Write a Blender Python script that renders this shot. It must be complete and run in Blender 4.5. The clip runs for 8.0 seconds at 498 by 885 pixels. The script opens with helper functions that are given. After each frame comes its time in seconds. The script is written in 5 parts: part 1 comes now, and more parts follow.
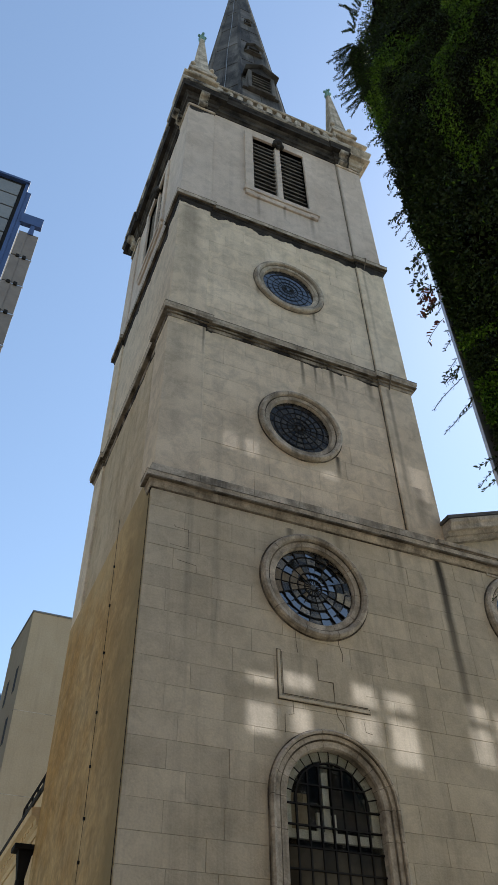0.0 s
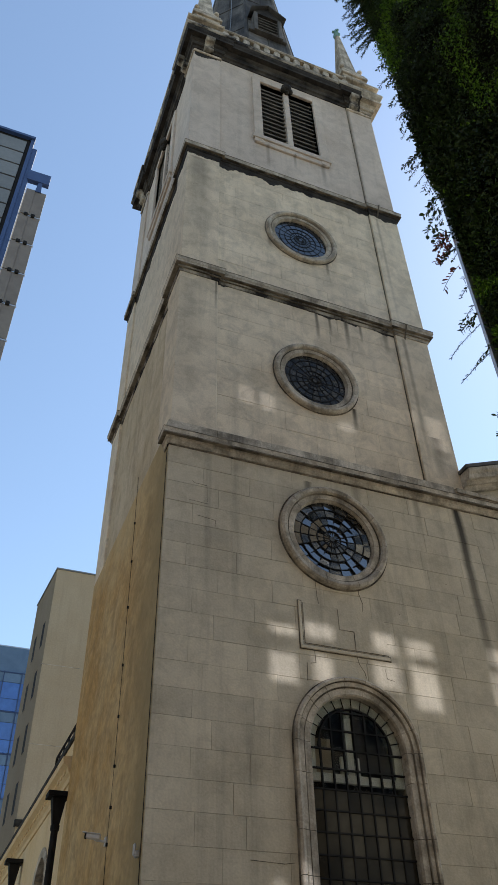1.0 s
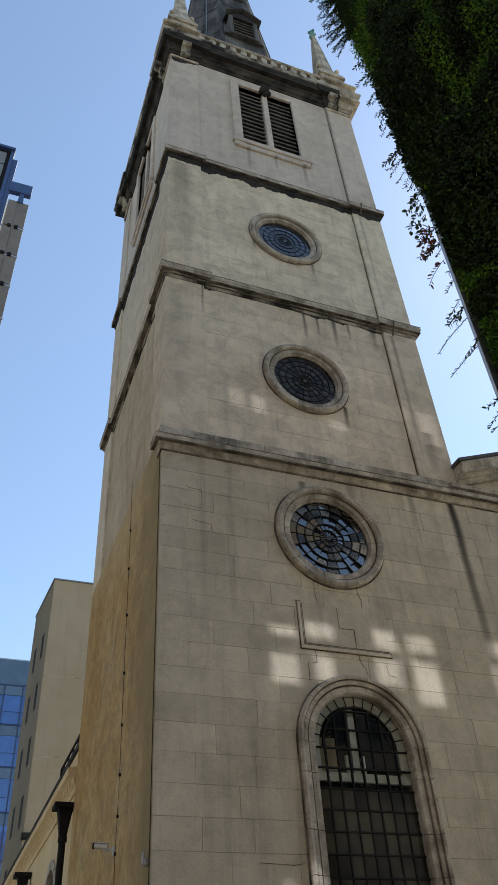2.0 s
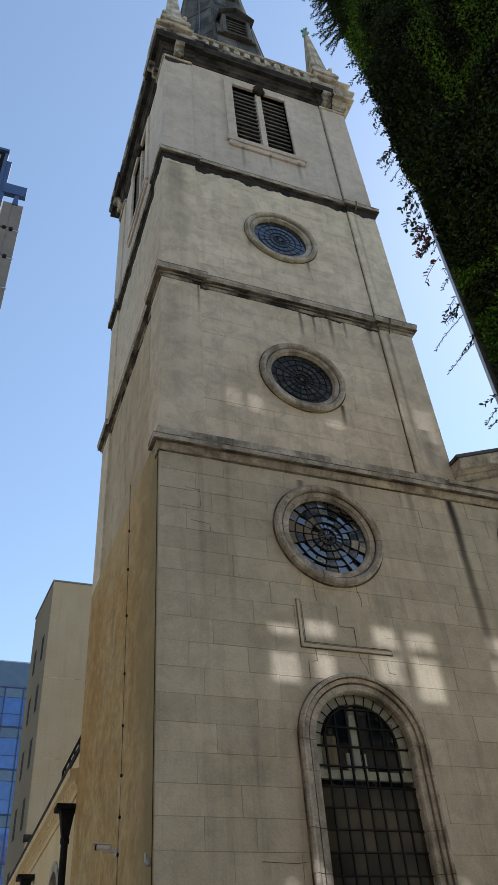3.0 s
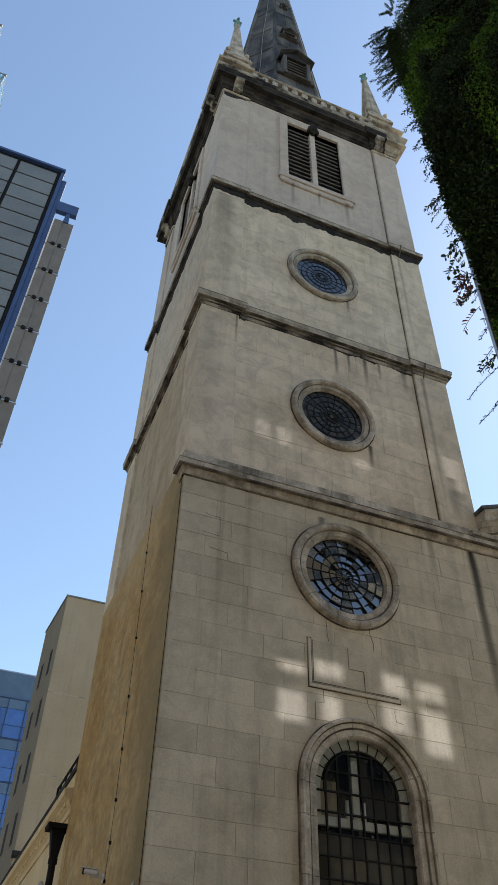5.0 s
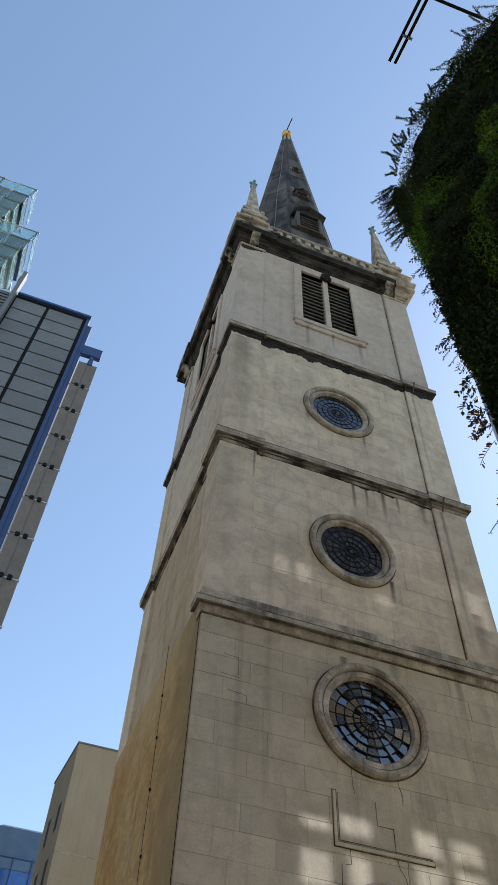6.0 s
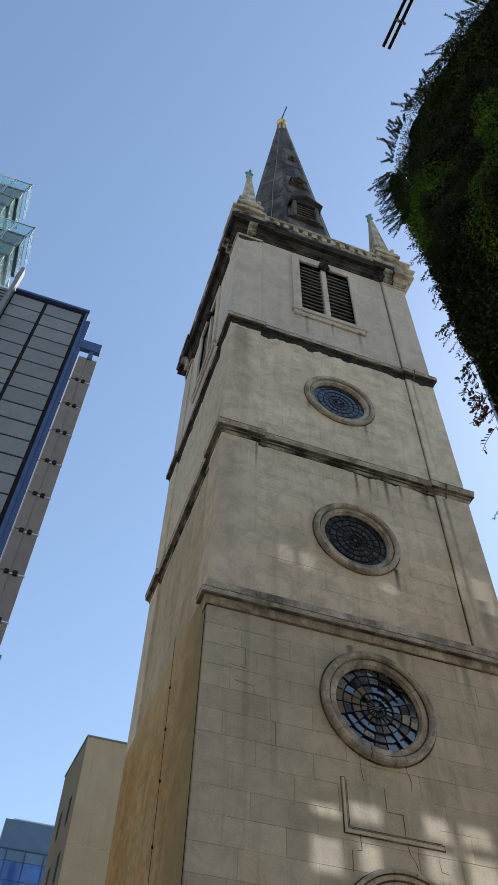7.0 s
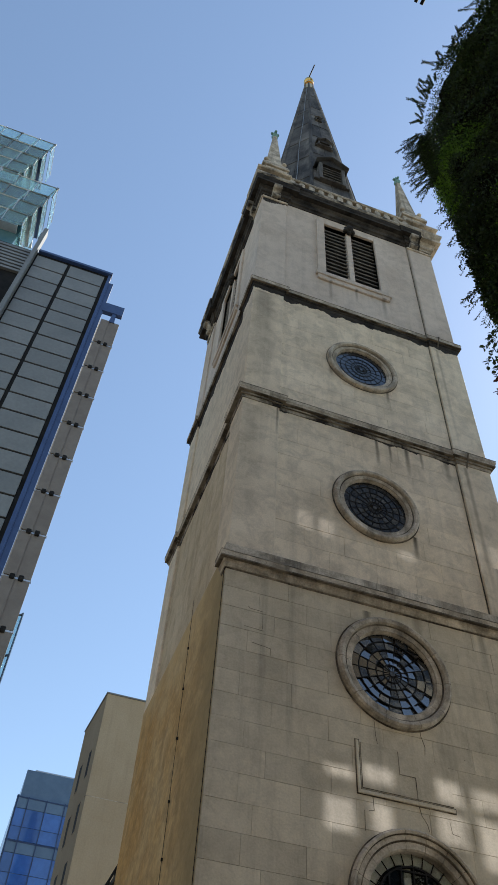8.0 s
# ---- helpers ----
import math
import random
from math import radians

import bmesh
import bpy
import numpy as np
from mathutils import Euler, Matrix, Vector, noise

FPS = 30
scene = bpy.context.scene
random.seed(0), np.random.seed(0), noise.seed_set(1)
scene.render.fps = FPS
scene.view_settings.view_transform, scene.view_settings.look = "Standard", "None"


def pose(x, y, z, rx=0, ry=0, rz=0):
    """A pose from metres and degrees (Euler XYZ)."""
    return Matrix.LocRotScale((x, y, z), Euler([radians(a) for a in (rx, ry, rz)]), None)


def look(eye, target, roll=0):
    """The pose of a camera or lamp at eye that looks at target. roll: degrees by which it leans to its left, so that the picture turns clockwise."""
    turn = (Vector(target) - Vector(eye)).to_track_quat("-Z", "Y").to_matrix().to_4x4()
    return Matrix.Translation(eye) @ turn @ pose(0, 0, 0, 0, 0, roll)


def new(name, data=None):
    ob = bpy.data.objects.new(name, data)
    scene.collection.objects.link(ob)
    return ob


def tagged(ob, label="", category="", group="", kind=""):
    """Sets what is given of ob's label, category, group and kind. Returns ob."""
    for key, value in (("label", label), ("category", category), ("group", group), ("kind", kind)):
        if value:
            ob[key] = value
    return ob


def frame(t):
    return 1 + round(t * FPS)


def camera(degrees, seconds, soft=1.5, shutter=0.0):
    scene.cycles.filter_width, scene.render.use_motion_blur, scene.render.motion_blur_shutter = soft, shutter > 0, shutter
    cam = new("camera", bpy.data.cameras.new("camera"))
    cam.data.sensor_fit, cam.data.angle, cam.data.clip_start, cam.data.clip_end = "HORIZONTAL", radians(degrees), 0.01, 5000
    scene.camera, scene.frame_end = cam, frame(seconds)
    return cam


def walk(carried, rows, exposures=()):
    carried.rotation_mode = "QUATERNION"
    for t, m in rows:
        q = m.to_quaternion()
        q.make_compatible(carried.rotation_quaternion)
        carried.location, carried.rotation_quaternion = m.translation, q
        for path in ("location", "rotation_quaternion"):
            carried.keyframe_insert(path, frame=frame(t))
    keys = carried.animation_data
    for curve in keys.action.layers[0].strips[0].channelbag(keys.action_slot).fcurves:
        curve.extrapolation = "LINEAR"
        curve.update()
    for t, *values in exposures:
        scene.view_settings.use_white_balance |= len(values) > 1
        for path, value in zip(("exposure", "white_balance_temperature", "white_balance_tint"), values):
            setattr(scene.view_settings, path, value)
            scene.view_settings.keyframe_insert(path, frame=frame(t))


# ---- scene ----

# ---------------------------------------------------------------- camera: held by hand, turning where it stands
cam = camera(36.18, 8.0, soft=0.5)
EYE = (0.0, 0.0, 1.6)
TURNS = [  # seconds, yaw to the left of +y, pitch, roll
    (0, -24.02, 43.75, -1.08),
    (0.5, -22.23, 42.25, -1.46),
    (1, -22.26, 40.36, -1.43),
    (1.5, -23.13, 40.45, -3.64),
    (1.7, -23.07, 40.49, -3.89),
    (2.8, -23.18, 40.48, -5.10),
    (3, -23.23, 40.44, -5.04),
    (3.5, -22.98, 40.44, -3.29),
    (4, -22.70, 39.85, -1.85),
    (4.5, -20.72, 39.45, 1.29),
    (5, -20.69, 42.85, 1.64),
    (5.2, -20.12, 47.67, 2.15),
    (6.3, -17.69, 53.02, 2.95),
    (6.5, -17.79, 53.00, 2.39),
    (7, -17.87, 52.24, 2.07),
    (7.5, -17.76, 51.27, 1.86),
    (8, -15.65, 49.56, 4.73),
]


def turned(yaw, pitch, roll):
    y, p = radians(yaw), radians(pitch)
    ahead = Vector((-math.sin(y) * math.cos(p), math.cos(y) * math.cos(p), math.sin(p)))
    return look(EYE, Vector(EYE) + ahead, roll)


walk(cam, [(t, turned(a, b, c)) for t, a, b, c in TURNS], [(0, 0.78, 7020, 6), (6, 0.78, 7020, 6), (6.6, 0.68, 7020, 6), (8, 0.68, 7020, 6)])

# ---------------------------------------------------------------- world and sun
SUN_UP, SUN_AZ = 50.0, 66.0   # the sun stands behind the tower's far side, to the right
world = bpy.data.worlds.new("sky")
scene.world = world
world.use_nodes = True
wn = world.node_tree
sky = wn.nodes.new("ShaderNodeTexSky")
sky.sky_type = "NISHITA"
sky.sun_disc = False
sky.sun_elevation, sky.sun_rotation = radians(SUN_UP), radians(SUN_AZ)
sky.air_density, sky.dust_density, sky.ozone_density = 1.0, 0.15, 1.3
wn.links.new(sky.outputs[0], wn.nodes["Background"].inputs[0])
wn.nodes["Background"].inputs[1].default_value = 0.15
sun_data = bpy.data.lights.new("sun", "SUN")
sun_data.energy, sun_data.angle, sun_data.color = 4.0, radians(0.5), (1.0, 0.93, 0.82)
sun = new("sun", sun_data)
a, e = radians(SUN_AZ), radians(SUN_UP)
sun.matrix_world = look((0, 0, 90), Vector((0, 0, 90)) - Vector((math.sin(a) * math.cos(e), math.cos(a) * math.cos(e), math.sin(e))))


# ---------------------------------------------------------------- materials
def sock(node, name):
    return node.inputs[name]


def surface(name, base, other, rough=0.85, scale=1.2, grain=30.0, bump=0.25, metal=0.0, streak=0.0, streak_col=(0.05, 0.045, 0.04), random_amount=0.0, island=False, spec=0.5, stains=(), ior=1.5, spread=(0.36, 0.66), speck=(0.92, 1.05), run=(4.0, 4.0, 0.22), pits=False, grime=0.0, algae=None, fade=None):
    """A two-scale surface: broad blotches between two colours, fine grain, streaks that run down, and one tint per piece."""
    m = bpy.data.materials.new(name)
    m.use_nodes = True
    n, l = m.node_tree.nodes, m.node_tree.links
    b = n["Principled BSDF"]
    geo = n.new("ShaderNodeNewGeometry")
    big = n.new("ShaderNodeTexNoise")
    sock(big, "Scale").default_value, sock(big, "Detail").default_value, sock(big, "Roughness").default_value = scale, 6, 0.62
    l.new(geo.outputs["Position"], sock(big, "Vector"))
    ramp = n.new("ShaderNodeValToRGB")
    ramp.color_ramp.elements[0].position, ramp.color_ramp.elements[1].position = spread
    ramp.color_ramp.elements[0].color, ramp.color_ramp.elements[1].color = (*base, 1), (*other, 1)
    l.new(big.outputs[0], ramp.inputs[0])
    col = ramp.outputs[0]
    fine = n.new("ShaderNodeTexNoise")
    sock(fine, "Scale").default_value, sock(fine, "Detail").default_value = grain, 5
    l.new(geo.outputs["Position"], sock(fine, "Vector"))
    gr = n.new("ShaderNodeMapRange")
    for k, v in zip(("From Min", "From Max", "To Min", "To Max"), (0.3, 0.7, *speck)):
        sock(gr, k).default_value = v
    l.new(fine.outputs[0], sock(gr, "Value"))
    hsv = n.new("ShaderNodeHueSaturation")
    l.new(col, sock(hsv, "Color"))
    val = gr.outputs[0]
    if random_amount or island:
        src = geo.outputs["Random Per Island"] if island else n.new("ShaderNodeObjectInfo").outputs["Random"]
        rr = n.new("ShaderNodeMapRange")
        sock(rr, "To Min").default_value, sock(rr, "To Max").default_value = 1 - random_amount, 1 + random_amount
        l.new(src, sock(rr, "Value"))
        mul = n.new("ShaderNodeMath")
        mul.operation = "MULTIPLY"
        l.new(val, mul.inputs[0]), l.new(rr.outputs[0], mul.inputs[1])
        val = mul.outputs[0]
    if grime:
        # cloudy weathering between grain and blotch size
        gn = n.new("ShaderNodeTexNoise")
        sock(gn, "Scale").default_value, sock(gn, "Detail").default_value, sock(gn, "Roughness").default_value, sock(gn, "Distortion").default_value = 2.6, 9, 0.68, 0.5
        l.new(geo.outputs["Position"], sock(gn, "Vector"))
        gm = n.new("ShaderNodeMapRange")
        for k, v in zip(("From Min", "From Max", "To Min", "To Max"), (0.38, 0.56, 1.0 - grime, 1.04)):
            sock(gm, k).default_value = v
        l.new(gn.outputs[0], sock(gm, "Value"))
        mul = n.new("ShaderNodeMath")
        mul.operation = "MULTIPLY"
        l.new(val, mul.inputs[0]), l.new(gm.outputs[0], mul.inputs[1])
        val = mul.outputs[0]
    l.new(val, sock(hsv, "Value"))
    col = hsv.outputs[0]
    if streak:
        mp = n.new("ShaderNodeVectorMath")
        mp.operation = "MULTIPLY"
        mp.inputs[1].default_value = run
        l.new(geo.outputs["Position"], mp.inputs[0])
        st = n.new("ShaderNodeTexNoise")
        sock(st, "Scale").default_value, sock(st, "Detail").default_value, sock(st, "Roughness").default_value = 1.0, 7, 0.65
        l.new(mp.outputs[0], sock(st, "Vector"))
        sr = n.new("ShaderNodeMapRange")
        for k, v in zip(("From Min", "From Max", "To Min", "To Max"), (0.5, 0.78, 0.0, streak)):
            sock(sr, k).default_value = v
        l.new(st.outputs[0], sock(sr, "Value"))
        mx = n.new("ShaderNodeMix")
        mx.data_type = "RGBA"
        l.new(sr.outputs[0], mx.inputs[0]), l.new(col, mx.inputs[6])
        mx.inputs[7].default_value = (*streak_col, 1)
        col = mx.outputs[2]
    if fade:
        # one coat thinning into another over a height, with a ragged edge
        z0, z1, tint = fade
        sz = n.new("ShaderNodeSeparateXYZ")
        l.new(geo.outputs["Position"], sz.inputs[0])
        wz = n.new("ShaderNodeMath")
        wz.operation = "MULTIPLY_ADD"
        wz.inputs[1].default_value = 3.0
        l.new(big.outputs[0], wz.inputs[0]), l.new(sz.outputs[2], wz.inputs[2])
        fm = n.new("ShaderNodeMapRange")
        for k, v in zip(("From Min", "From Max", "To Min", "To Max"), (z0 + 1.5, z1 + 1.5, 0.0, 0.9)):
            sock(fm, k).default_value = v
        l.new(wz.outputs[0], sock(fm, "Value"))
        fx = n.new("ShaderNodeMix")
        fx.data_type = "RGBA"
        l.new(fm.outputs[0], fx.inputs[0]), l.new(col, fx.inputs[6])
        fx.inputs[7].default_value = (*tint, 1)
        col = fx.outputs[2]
    if algae:
        # green-grey growth that thins out along y with a ragged edge
        y0, y1, tint = algae
        sep = n.new("ShaderNodeSeparateXYZ")
        l.new(geo.outputs["Position"], sep.inputs[0])
        wob = n.new("ShaderNodeMath")
        wob.operation = "MULTIPLY_ADD"
        wob.inputs[1].default_value = 4.5
        l.new(big.outputs[0], wob.inputs[0]), l.new(sep.outputs[1], wob.inputs[2])
        am = n.new("ShaderNodeMapRange")
        for k, v in zip(("From Min", "From Max", "To Min", "To Max"), (y0 + 2.2, y1 + 2.4, 0.85, 0.0)):
            sock(am, k).default_value = v
        l.new(wob.outputs[0], sock(am, "Value"))
        # long slanting scrapes
        tilt = n.new("ShaderNodeMapping")
        sock(tilt, "Rotation").default_value, sock(tilt, "Scale").default_value = (radians(38), 0, 0), (1.0, 0.55, 7.0)
        l.new(geo.outputs["Position"], sock(tilt, "Vector"))
        scr = n.new("ShaderNodeTexNoise")
        sock(scr, "Scale").default_value, sock(scr, "Detail").default_value, sock(scr, "Distortion").default_value = 0.8, 5, 0.8
        l.new(tilt.outputs[0], sock(scr, "Vector"))
        sm = n.new("ShaderNodeMapRange")
        for k, v in zip(("From Min", "From Max", "To Min", "To Max"), (0.60, 0.78, 0.0, 0.22)):
            sock(sm, k).default_value = v
        l.new(scr.outputs[0], sock(sm, "Value"))
        for fac, shade in ((am.outputs[0], tint), (sm.outputs[0], (0.56, 0.44, 0.27))):
            ax = n.new("ShaderNodeMix")
            ax.data_type = "RGBA"
            l.new(fac, ax.inputs[0]), l.new(col, ax.inputs[6])
            ax.inputs[7].default_value = (*shade, 1)
            col = ax.outputs[2]
    if pits:
        # scattered small holes and old fixings
        vor = n.new("ShaderNodeTexVoronoi")
        sock(vor, "Scale").default_value = 1.5
        l.new(geo.outputs["Position"], sock(vor, "Vector"))
        dot = n.new("ShaderNodeMapRange")
        for k, v in zip(("From Min", "From Max", "To Min", "To Max"), (0.012, 0.022, 0.8, 0.0)):
            sock(dot, k).default_value = v
        l.new(vor.outputs["Distance"], sock(dot, "Value"))
        px = n.new("ShaderNodeMix")
        px.data_type = "RGBA"
        l.new(dot.outputs[0], px.inputs[0]), l.new(col, px.inputs[6])
        px.inputs[7].default_value = (0.05, 0.042, 0.032, 1)
        col = px.outputs[2]
    for x, top, low, wide, much in stains:
        # a run of dirt down the wall with a wandering edge
        xyz = n.new("ShaderNodeSeparateXYZ")
        l.new(geo.outputs["Position"], xyz.inputs[0])

        def step(op, a, bb):
            q = n.new("ShaderNodeMath")
            q.operation = op
            for i, s in enumerate((a, bb)):
                if isinstance(s, float):
                    q.inputs[i].default_value = s
                else:
                    l.new(s, q.inputs[i])
            return q.outputs[0]

        off = step("ABSOLUTE", step("ADD", step("SUBTRACT", xyz.outputs[0], x), step("MULTIPLY", step("SUBTRACT", big.outputs[0], 0.5), wide)), 0.0)
        across = n.new("ShaderNodeMapRange")
        for k, v in zip(("From Min", "From Max", "To Min", "To Max"), (wide * 0.25, wide, much, 0.0)):
            sock(across, k).default_value = v
        l.new(off, sock(across, "Value"))
        down = n.new("ShaderNodeMapRange")
        for k, v in zip(("From Min", "From Max", "To Min", "To Max"), (low, top, 0.0, 1.0)):
            sock(down, k).default_value = v
        l.new(xyz.outputs[2], sock(down, "Value"))
        under = step("LESS_THAN", xyz.outputs[2], top + 0.02)
        fac = step("MULTIPLY", step("MULTIPLY", across.outputs[0], step("POWER", down.outputs[0], 0.6)), under)
        mx = n.new("ShaderNodeMix")
        mx.data_type = "RGBA"
        l.new(fac, mx.inputs[0]), l.new(col, mx.inputs[6])
        mx.inputs[7].default_value = (0.03, 0.026, 0.02, 1)
        col = mx.outputs[2]
    l.new(col, sock(b, "Base Color"))
    sock(b, "IOR").default_value = ior
    sock(b, "Roughness").default_value, sock(b, "Metallic").default_value = rough, metal
    sock(b, "Specular IOR Level").default_value = spec
    if bump:
        add = n.new("ShaderNodeMath")
        add.operation = "ADD"
        l.new(fine.outputs[0], add.inputs[0]), l.new(big.outputs[0], add.inputs[1])
        bp = n.new("ShaderNodeBump")
        sock(bp, "Strength").default_value, sock(bp, "Distance").default_value = bump, 0.02
        l.new(add.outputs[0], sock(bp, "Height"))
        l.new(bp.outputs[0], sock(b, "Normal"))
    return m


STONE = surface("portland_stone", (0.50, 0.435, 0.32), (0.635, 0.56, 0.425), pits=True, grime=0.13, stains=((8.66, 10.62, 6.3, 0.13, 1.0), (7.724, 10.471, 9.372, 0.1, 0.4), (6.371, 10.471, 9.658, 0.12, 0.35), (5.356, 10.326, 9.658, 0.1, 0.6)), streak=0.35, scale=0.7, random_amount=0.09, spec=0.25)
STONE_UP = surface("weathered_stone", (0.655, 0.55, 0.405), (0.78, 0.67, 0.51), pits=True, grime=0.19, stains=((2.987, 20.576, 16.658, 0.4, 0.4), (2.842, 15.36, 11.743, 0.3, 0.22), (5.984, 15.58, 14.664, 0.06, 0.8), (6.757, 15.58, 14.577, 0.08, 0.8), (6.322, 15.58, 14.838, 0.05, 0.8), (7.144, 15.58, 14.925, 0.05, 0.7), (7.821, 15.58, 14.751, 0.1, 0.6), (3.471, 15.58, 14.577, 0.04, 0.7), (6.641, 12.659, 12.048, 0.07, 0.9), (4.901, 18.268, 17.664, 0.08, 0.85), (6.467, 17.664, 17.161, 0.06, 0.7), (8.546, 12.354, 11.132, 0.2, 0.5), (8.304, 15.45, 11.132, 0.07, 0.45), (8.304, 20.576, 15.953, 0.06, 0.35)), streak=0.2, scale=0.5, random_amount=0.06, spec=0.25)
MOULD = surface("moulded_stone", (0.34, 0.295, 0.225), (0.68, 0.60, 0.485), speck=(0.82, 1.1), grime=0.38, streak=0.75, scale=2.2, spec=0.25)
BELFRY = surface("grey_belfry_stone", (0.50, 0.425, 0.355), (0.62, 0.54, 0.46), pits=True, grime=0.12, streak=0.2, scale=0.5, spec=0.25, stains=((5.017, 22.623, 21.412, 0.08, 0.4), (6.806, 22.623, 21.505, 0.1, 0.45), (5.887, 22.623, 21.971, 0.06, 0.5), (8.111, 27.093, 21.132, 0.07, 0.35)))
BLACKENED = surface("blackened_moulding", (0.02, 0.018, 0.016), (0.42, 0.38, 0.31), streak=0.7, scale=1.6, spread=(0.42, 0.60), spec=0.25)
# soot black, deepened to carry the cornice soffit's shade as well
SOOT_SHADE = surface("sooty_shaded_stone", (0.012, 0.011, 0.01), (0.055, 0.049, 0.042), streak=0.8, scale=2.5, bump=0.5, spec=0.25)
JOINT = surface("mortar", (0.27, 0.23, 0.175), (0.54, 0.47, 0.36), scale=1.6, spread=(0.40, 0.56))
SOOTY_SHADE = surface("sooty_shaded_corona", (0.012, 0.011, 0.01), (0.085, 0.075, 0.062), streak=0.6, scale=2.0, spread=(0.40, 0.68), spec=0.25)
FLANK_UP = surface("pale_stained_flank", (0.50, 0.40, 0.26), (0.62, 0.52, 0.37), streak=0.6, streak_col=(0.2, 0.13, 0.07), run=(2.6, 2.6, 0.35), scale=0.6, bump=0.5, grime=0.15, spec=0.2)
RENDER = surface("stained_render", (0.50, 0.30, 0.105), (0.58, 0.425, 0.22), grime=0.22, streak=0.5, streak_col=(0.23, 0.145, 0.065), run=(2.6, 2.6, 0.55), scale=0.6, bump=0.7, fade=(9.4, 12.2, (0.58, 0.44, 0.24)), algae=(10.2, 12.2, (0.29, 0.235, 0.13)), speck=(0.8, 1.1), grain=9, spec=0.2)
LEAD = surface("lead", (0.028, 0.026, 0.024), (0.12, 0.113, 0.104), rough=0.8, streak=0.55, streak_col=(0.26, 0.25, 0.23), run=(2.2, 2.2, 0.35), scale=0.8, random_amount=0.55, spec=0.3)
# one dark colour for open joints and for shade painted along mouldings
CRACK_SHADE = surface("joint_and_lip_shade", (0.07, 0.058, 0.043), (0.26, 0.22, 0.165), scale=2.0, spread=(0.42, 0.6), spec=0.2)
GLASS_ROSE = surface("bright_leaded_glass", (0.012, 0.016, 0.022), (0.06, 0.066, 0.07), rough=0.05, grain=6, bump=0.03, random_amount=0.5, ior=2.25)
GLASS_BROWN = surface("old_window_glass", (0.012, 0.011, 0.008), (0.06, 0.052, 0.036), rough=0.12, grain=5, bump=0.02, random_amount=0.6, ior=1.36)
CLEAR = bpy.data.materials.new("clear_old_glass")
CLEAR.use_nodes = True
cg = CLEAR.node_tree.nodes["Principled BSDF"]
cg.inputs["Base Color"].default_value = (0.78, 0.8, 0.76, 1)
cg.inputs["Transmission Weight"].default_value, cg.inputs["Roughness"].default_value, cg.inputs["IOR"].default_value = 1.0, 0.02, 1.2
OLD_WHITE = surface("old_grey_white", (0.74, 0.74, 0.70), (0.84, 0.84, 0.80), rough=0.6, scale=2.0, grime=0.2)
GLASS_DARK = surface("leaded_glass", (0.012, 0.016, 0.024), (0.03, 0.036, 0.045), rough=0.04, grain=6, bump=0.03, random_amount=0.4, ior=1.75)
IRON = surface("black_iron", (0.01, 0.01, 0.01), (0.022, 0.021, 0.02), rough=0.7, spec=0.12)
SLAT = surface("louvre_slate", (0.10, 0.095, 0.088), (0.19, 0.18, 0.165), rough=0.7, scale=3)
# near-black colour that holds the shade of unlit interiors
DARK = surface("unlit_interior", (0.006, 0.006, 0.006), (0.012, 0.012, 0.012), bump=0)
GOLD = surface("gilding", (0.75, 0.45, 0.12), (0.9, 0.6, 0.2), rough=0.3, metal=1.0, bump=0.05)
COPPER = surface("verdigris", (0.10, 0.24, 0.22), (0.17, 0.33, 0.30), rough=0.7)
CONC = surface("pale_concrete", (0.45, 0.355, 0.235), (0.50, 0.41, 0.285), scale=0.25, grain=12, streak=0.15, spec=0.2)
PANEL = surface("grey_cladding", (0.15, 0.16, 0.16), (0.18, 0.19, 0.188), rough=0.35, scale=0.5, grain=4, bump=0.02, random_amount=0.1)
BLUE = surface("blue_steel", (0.03, 0.06, 0.16), (0.04, 0.08, 0.2), rough=0.4, scale=1, bump=0.03)
FIN = surface("brown_grey_fin", (0.16, 0.135, 0.115), (0.20, 0.175, 0.15), rough=0.6, bump=0.05, random_amount=0.06)
STEEL = surface("pale_steel", (0.5, 0.52, 0.55), (0.62, 0.64, 0.66), rough=0.35, metal=0.6, bump=0.02)
BGLASS = surface("blue_glazing", (0.025, 0.11, 0.40), (0.04, 0.15, 0.50), rough=0.05, bump=0.0, random_amount=0.35, ior=1.8)
PALE_BLUE = surface("pale_blue_spandrel", (0.13, 0.21, 0.33), (0.16, 0.25, 0.38), rough=0.25, bump=0.0, random_amount=0.1)
PAVE = surface("paving", (0.20, 0.19, 0.175), (0.27, 0.255, 0.235), scale=1.5)
# near-black colour holds the shade deep between the leaves
FOLIAGE_SHADE = surface("foliage_shade", (0.006, 0.007, 0.004), (0.012, 0.013, 0.008), rough=1.0, spec=0.0, bump=0)
LEAF = surface("leaf", (0.014, 0.031, 0.006), (0.036, 0.070, 0.014), rough=0.55, scale=0.9, bump=0.0, random_amount=0.5, island=True, spec=0.3)
LEAF_PALE = surface("bright_leaf", (0.075, 0.18, 0.013), (0.16, 0.32, 0.03), rough=0.55, scale=1.2, bump=0.0, random_amount=0.4, island=True, spec=0.3)
LEAF_RED = surface("russet_leaf", (0.13, 0.03, 0.018), (0.2, 0.05, 0.025), rough=0.5, bump=0.0, random_amount=0.3, island=True)
STEM = surface("twig", (0.05, 0.05, 0.025), (0.08, 0.08, 0.04), rough=0.8, bump=0.0)
WHITE = surface("white_plastic", (0.6, 0.6, 0.58), (0.7, 0.7, 0.68), rough=0.4, bump=0.02)
PALE_STONE = surface("sunlit_pale_stone", (0.56, 0.49, 0.38), (0.68, 0.60, 0.48), scale=0.6)
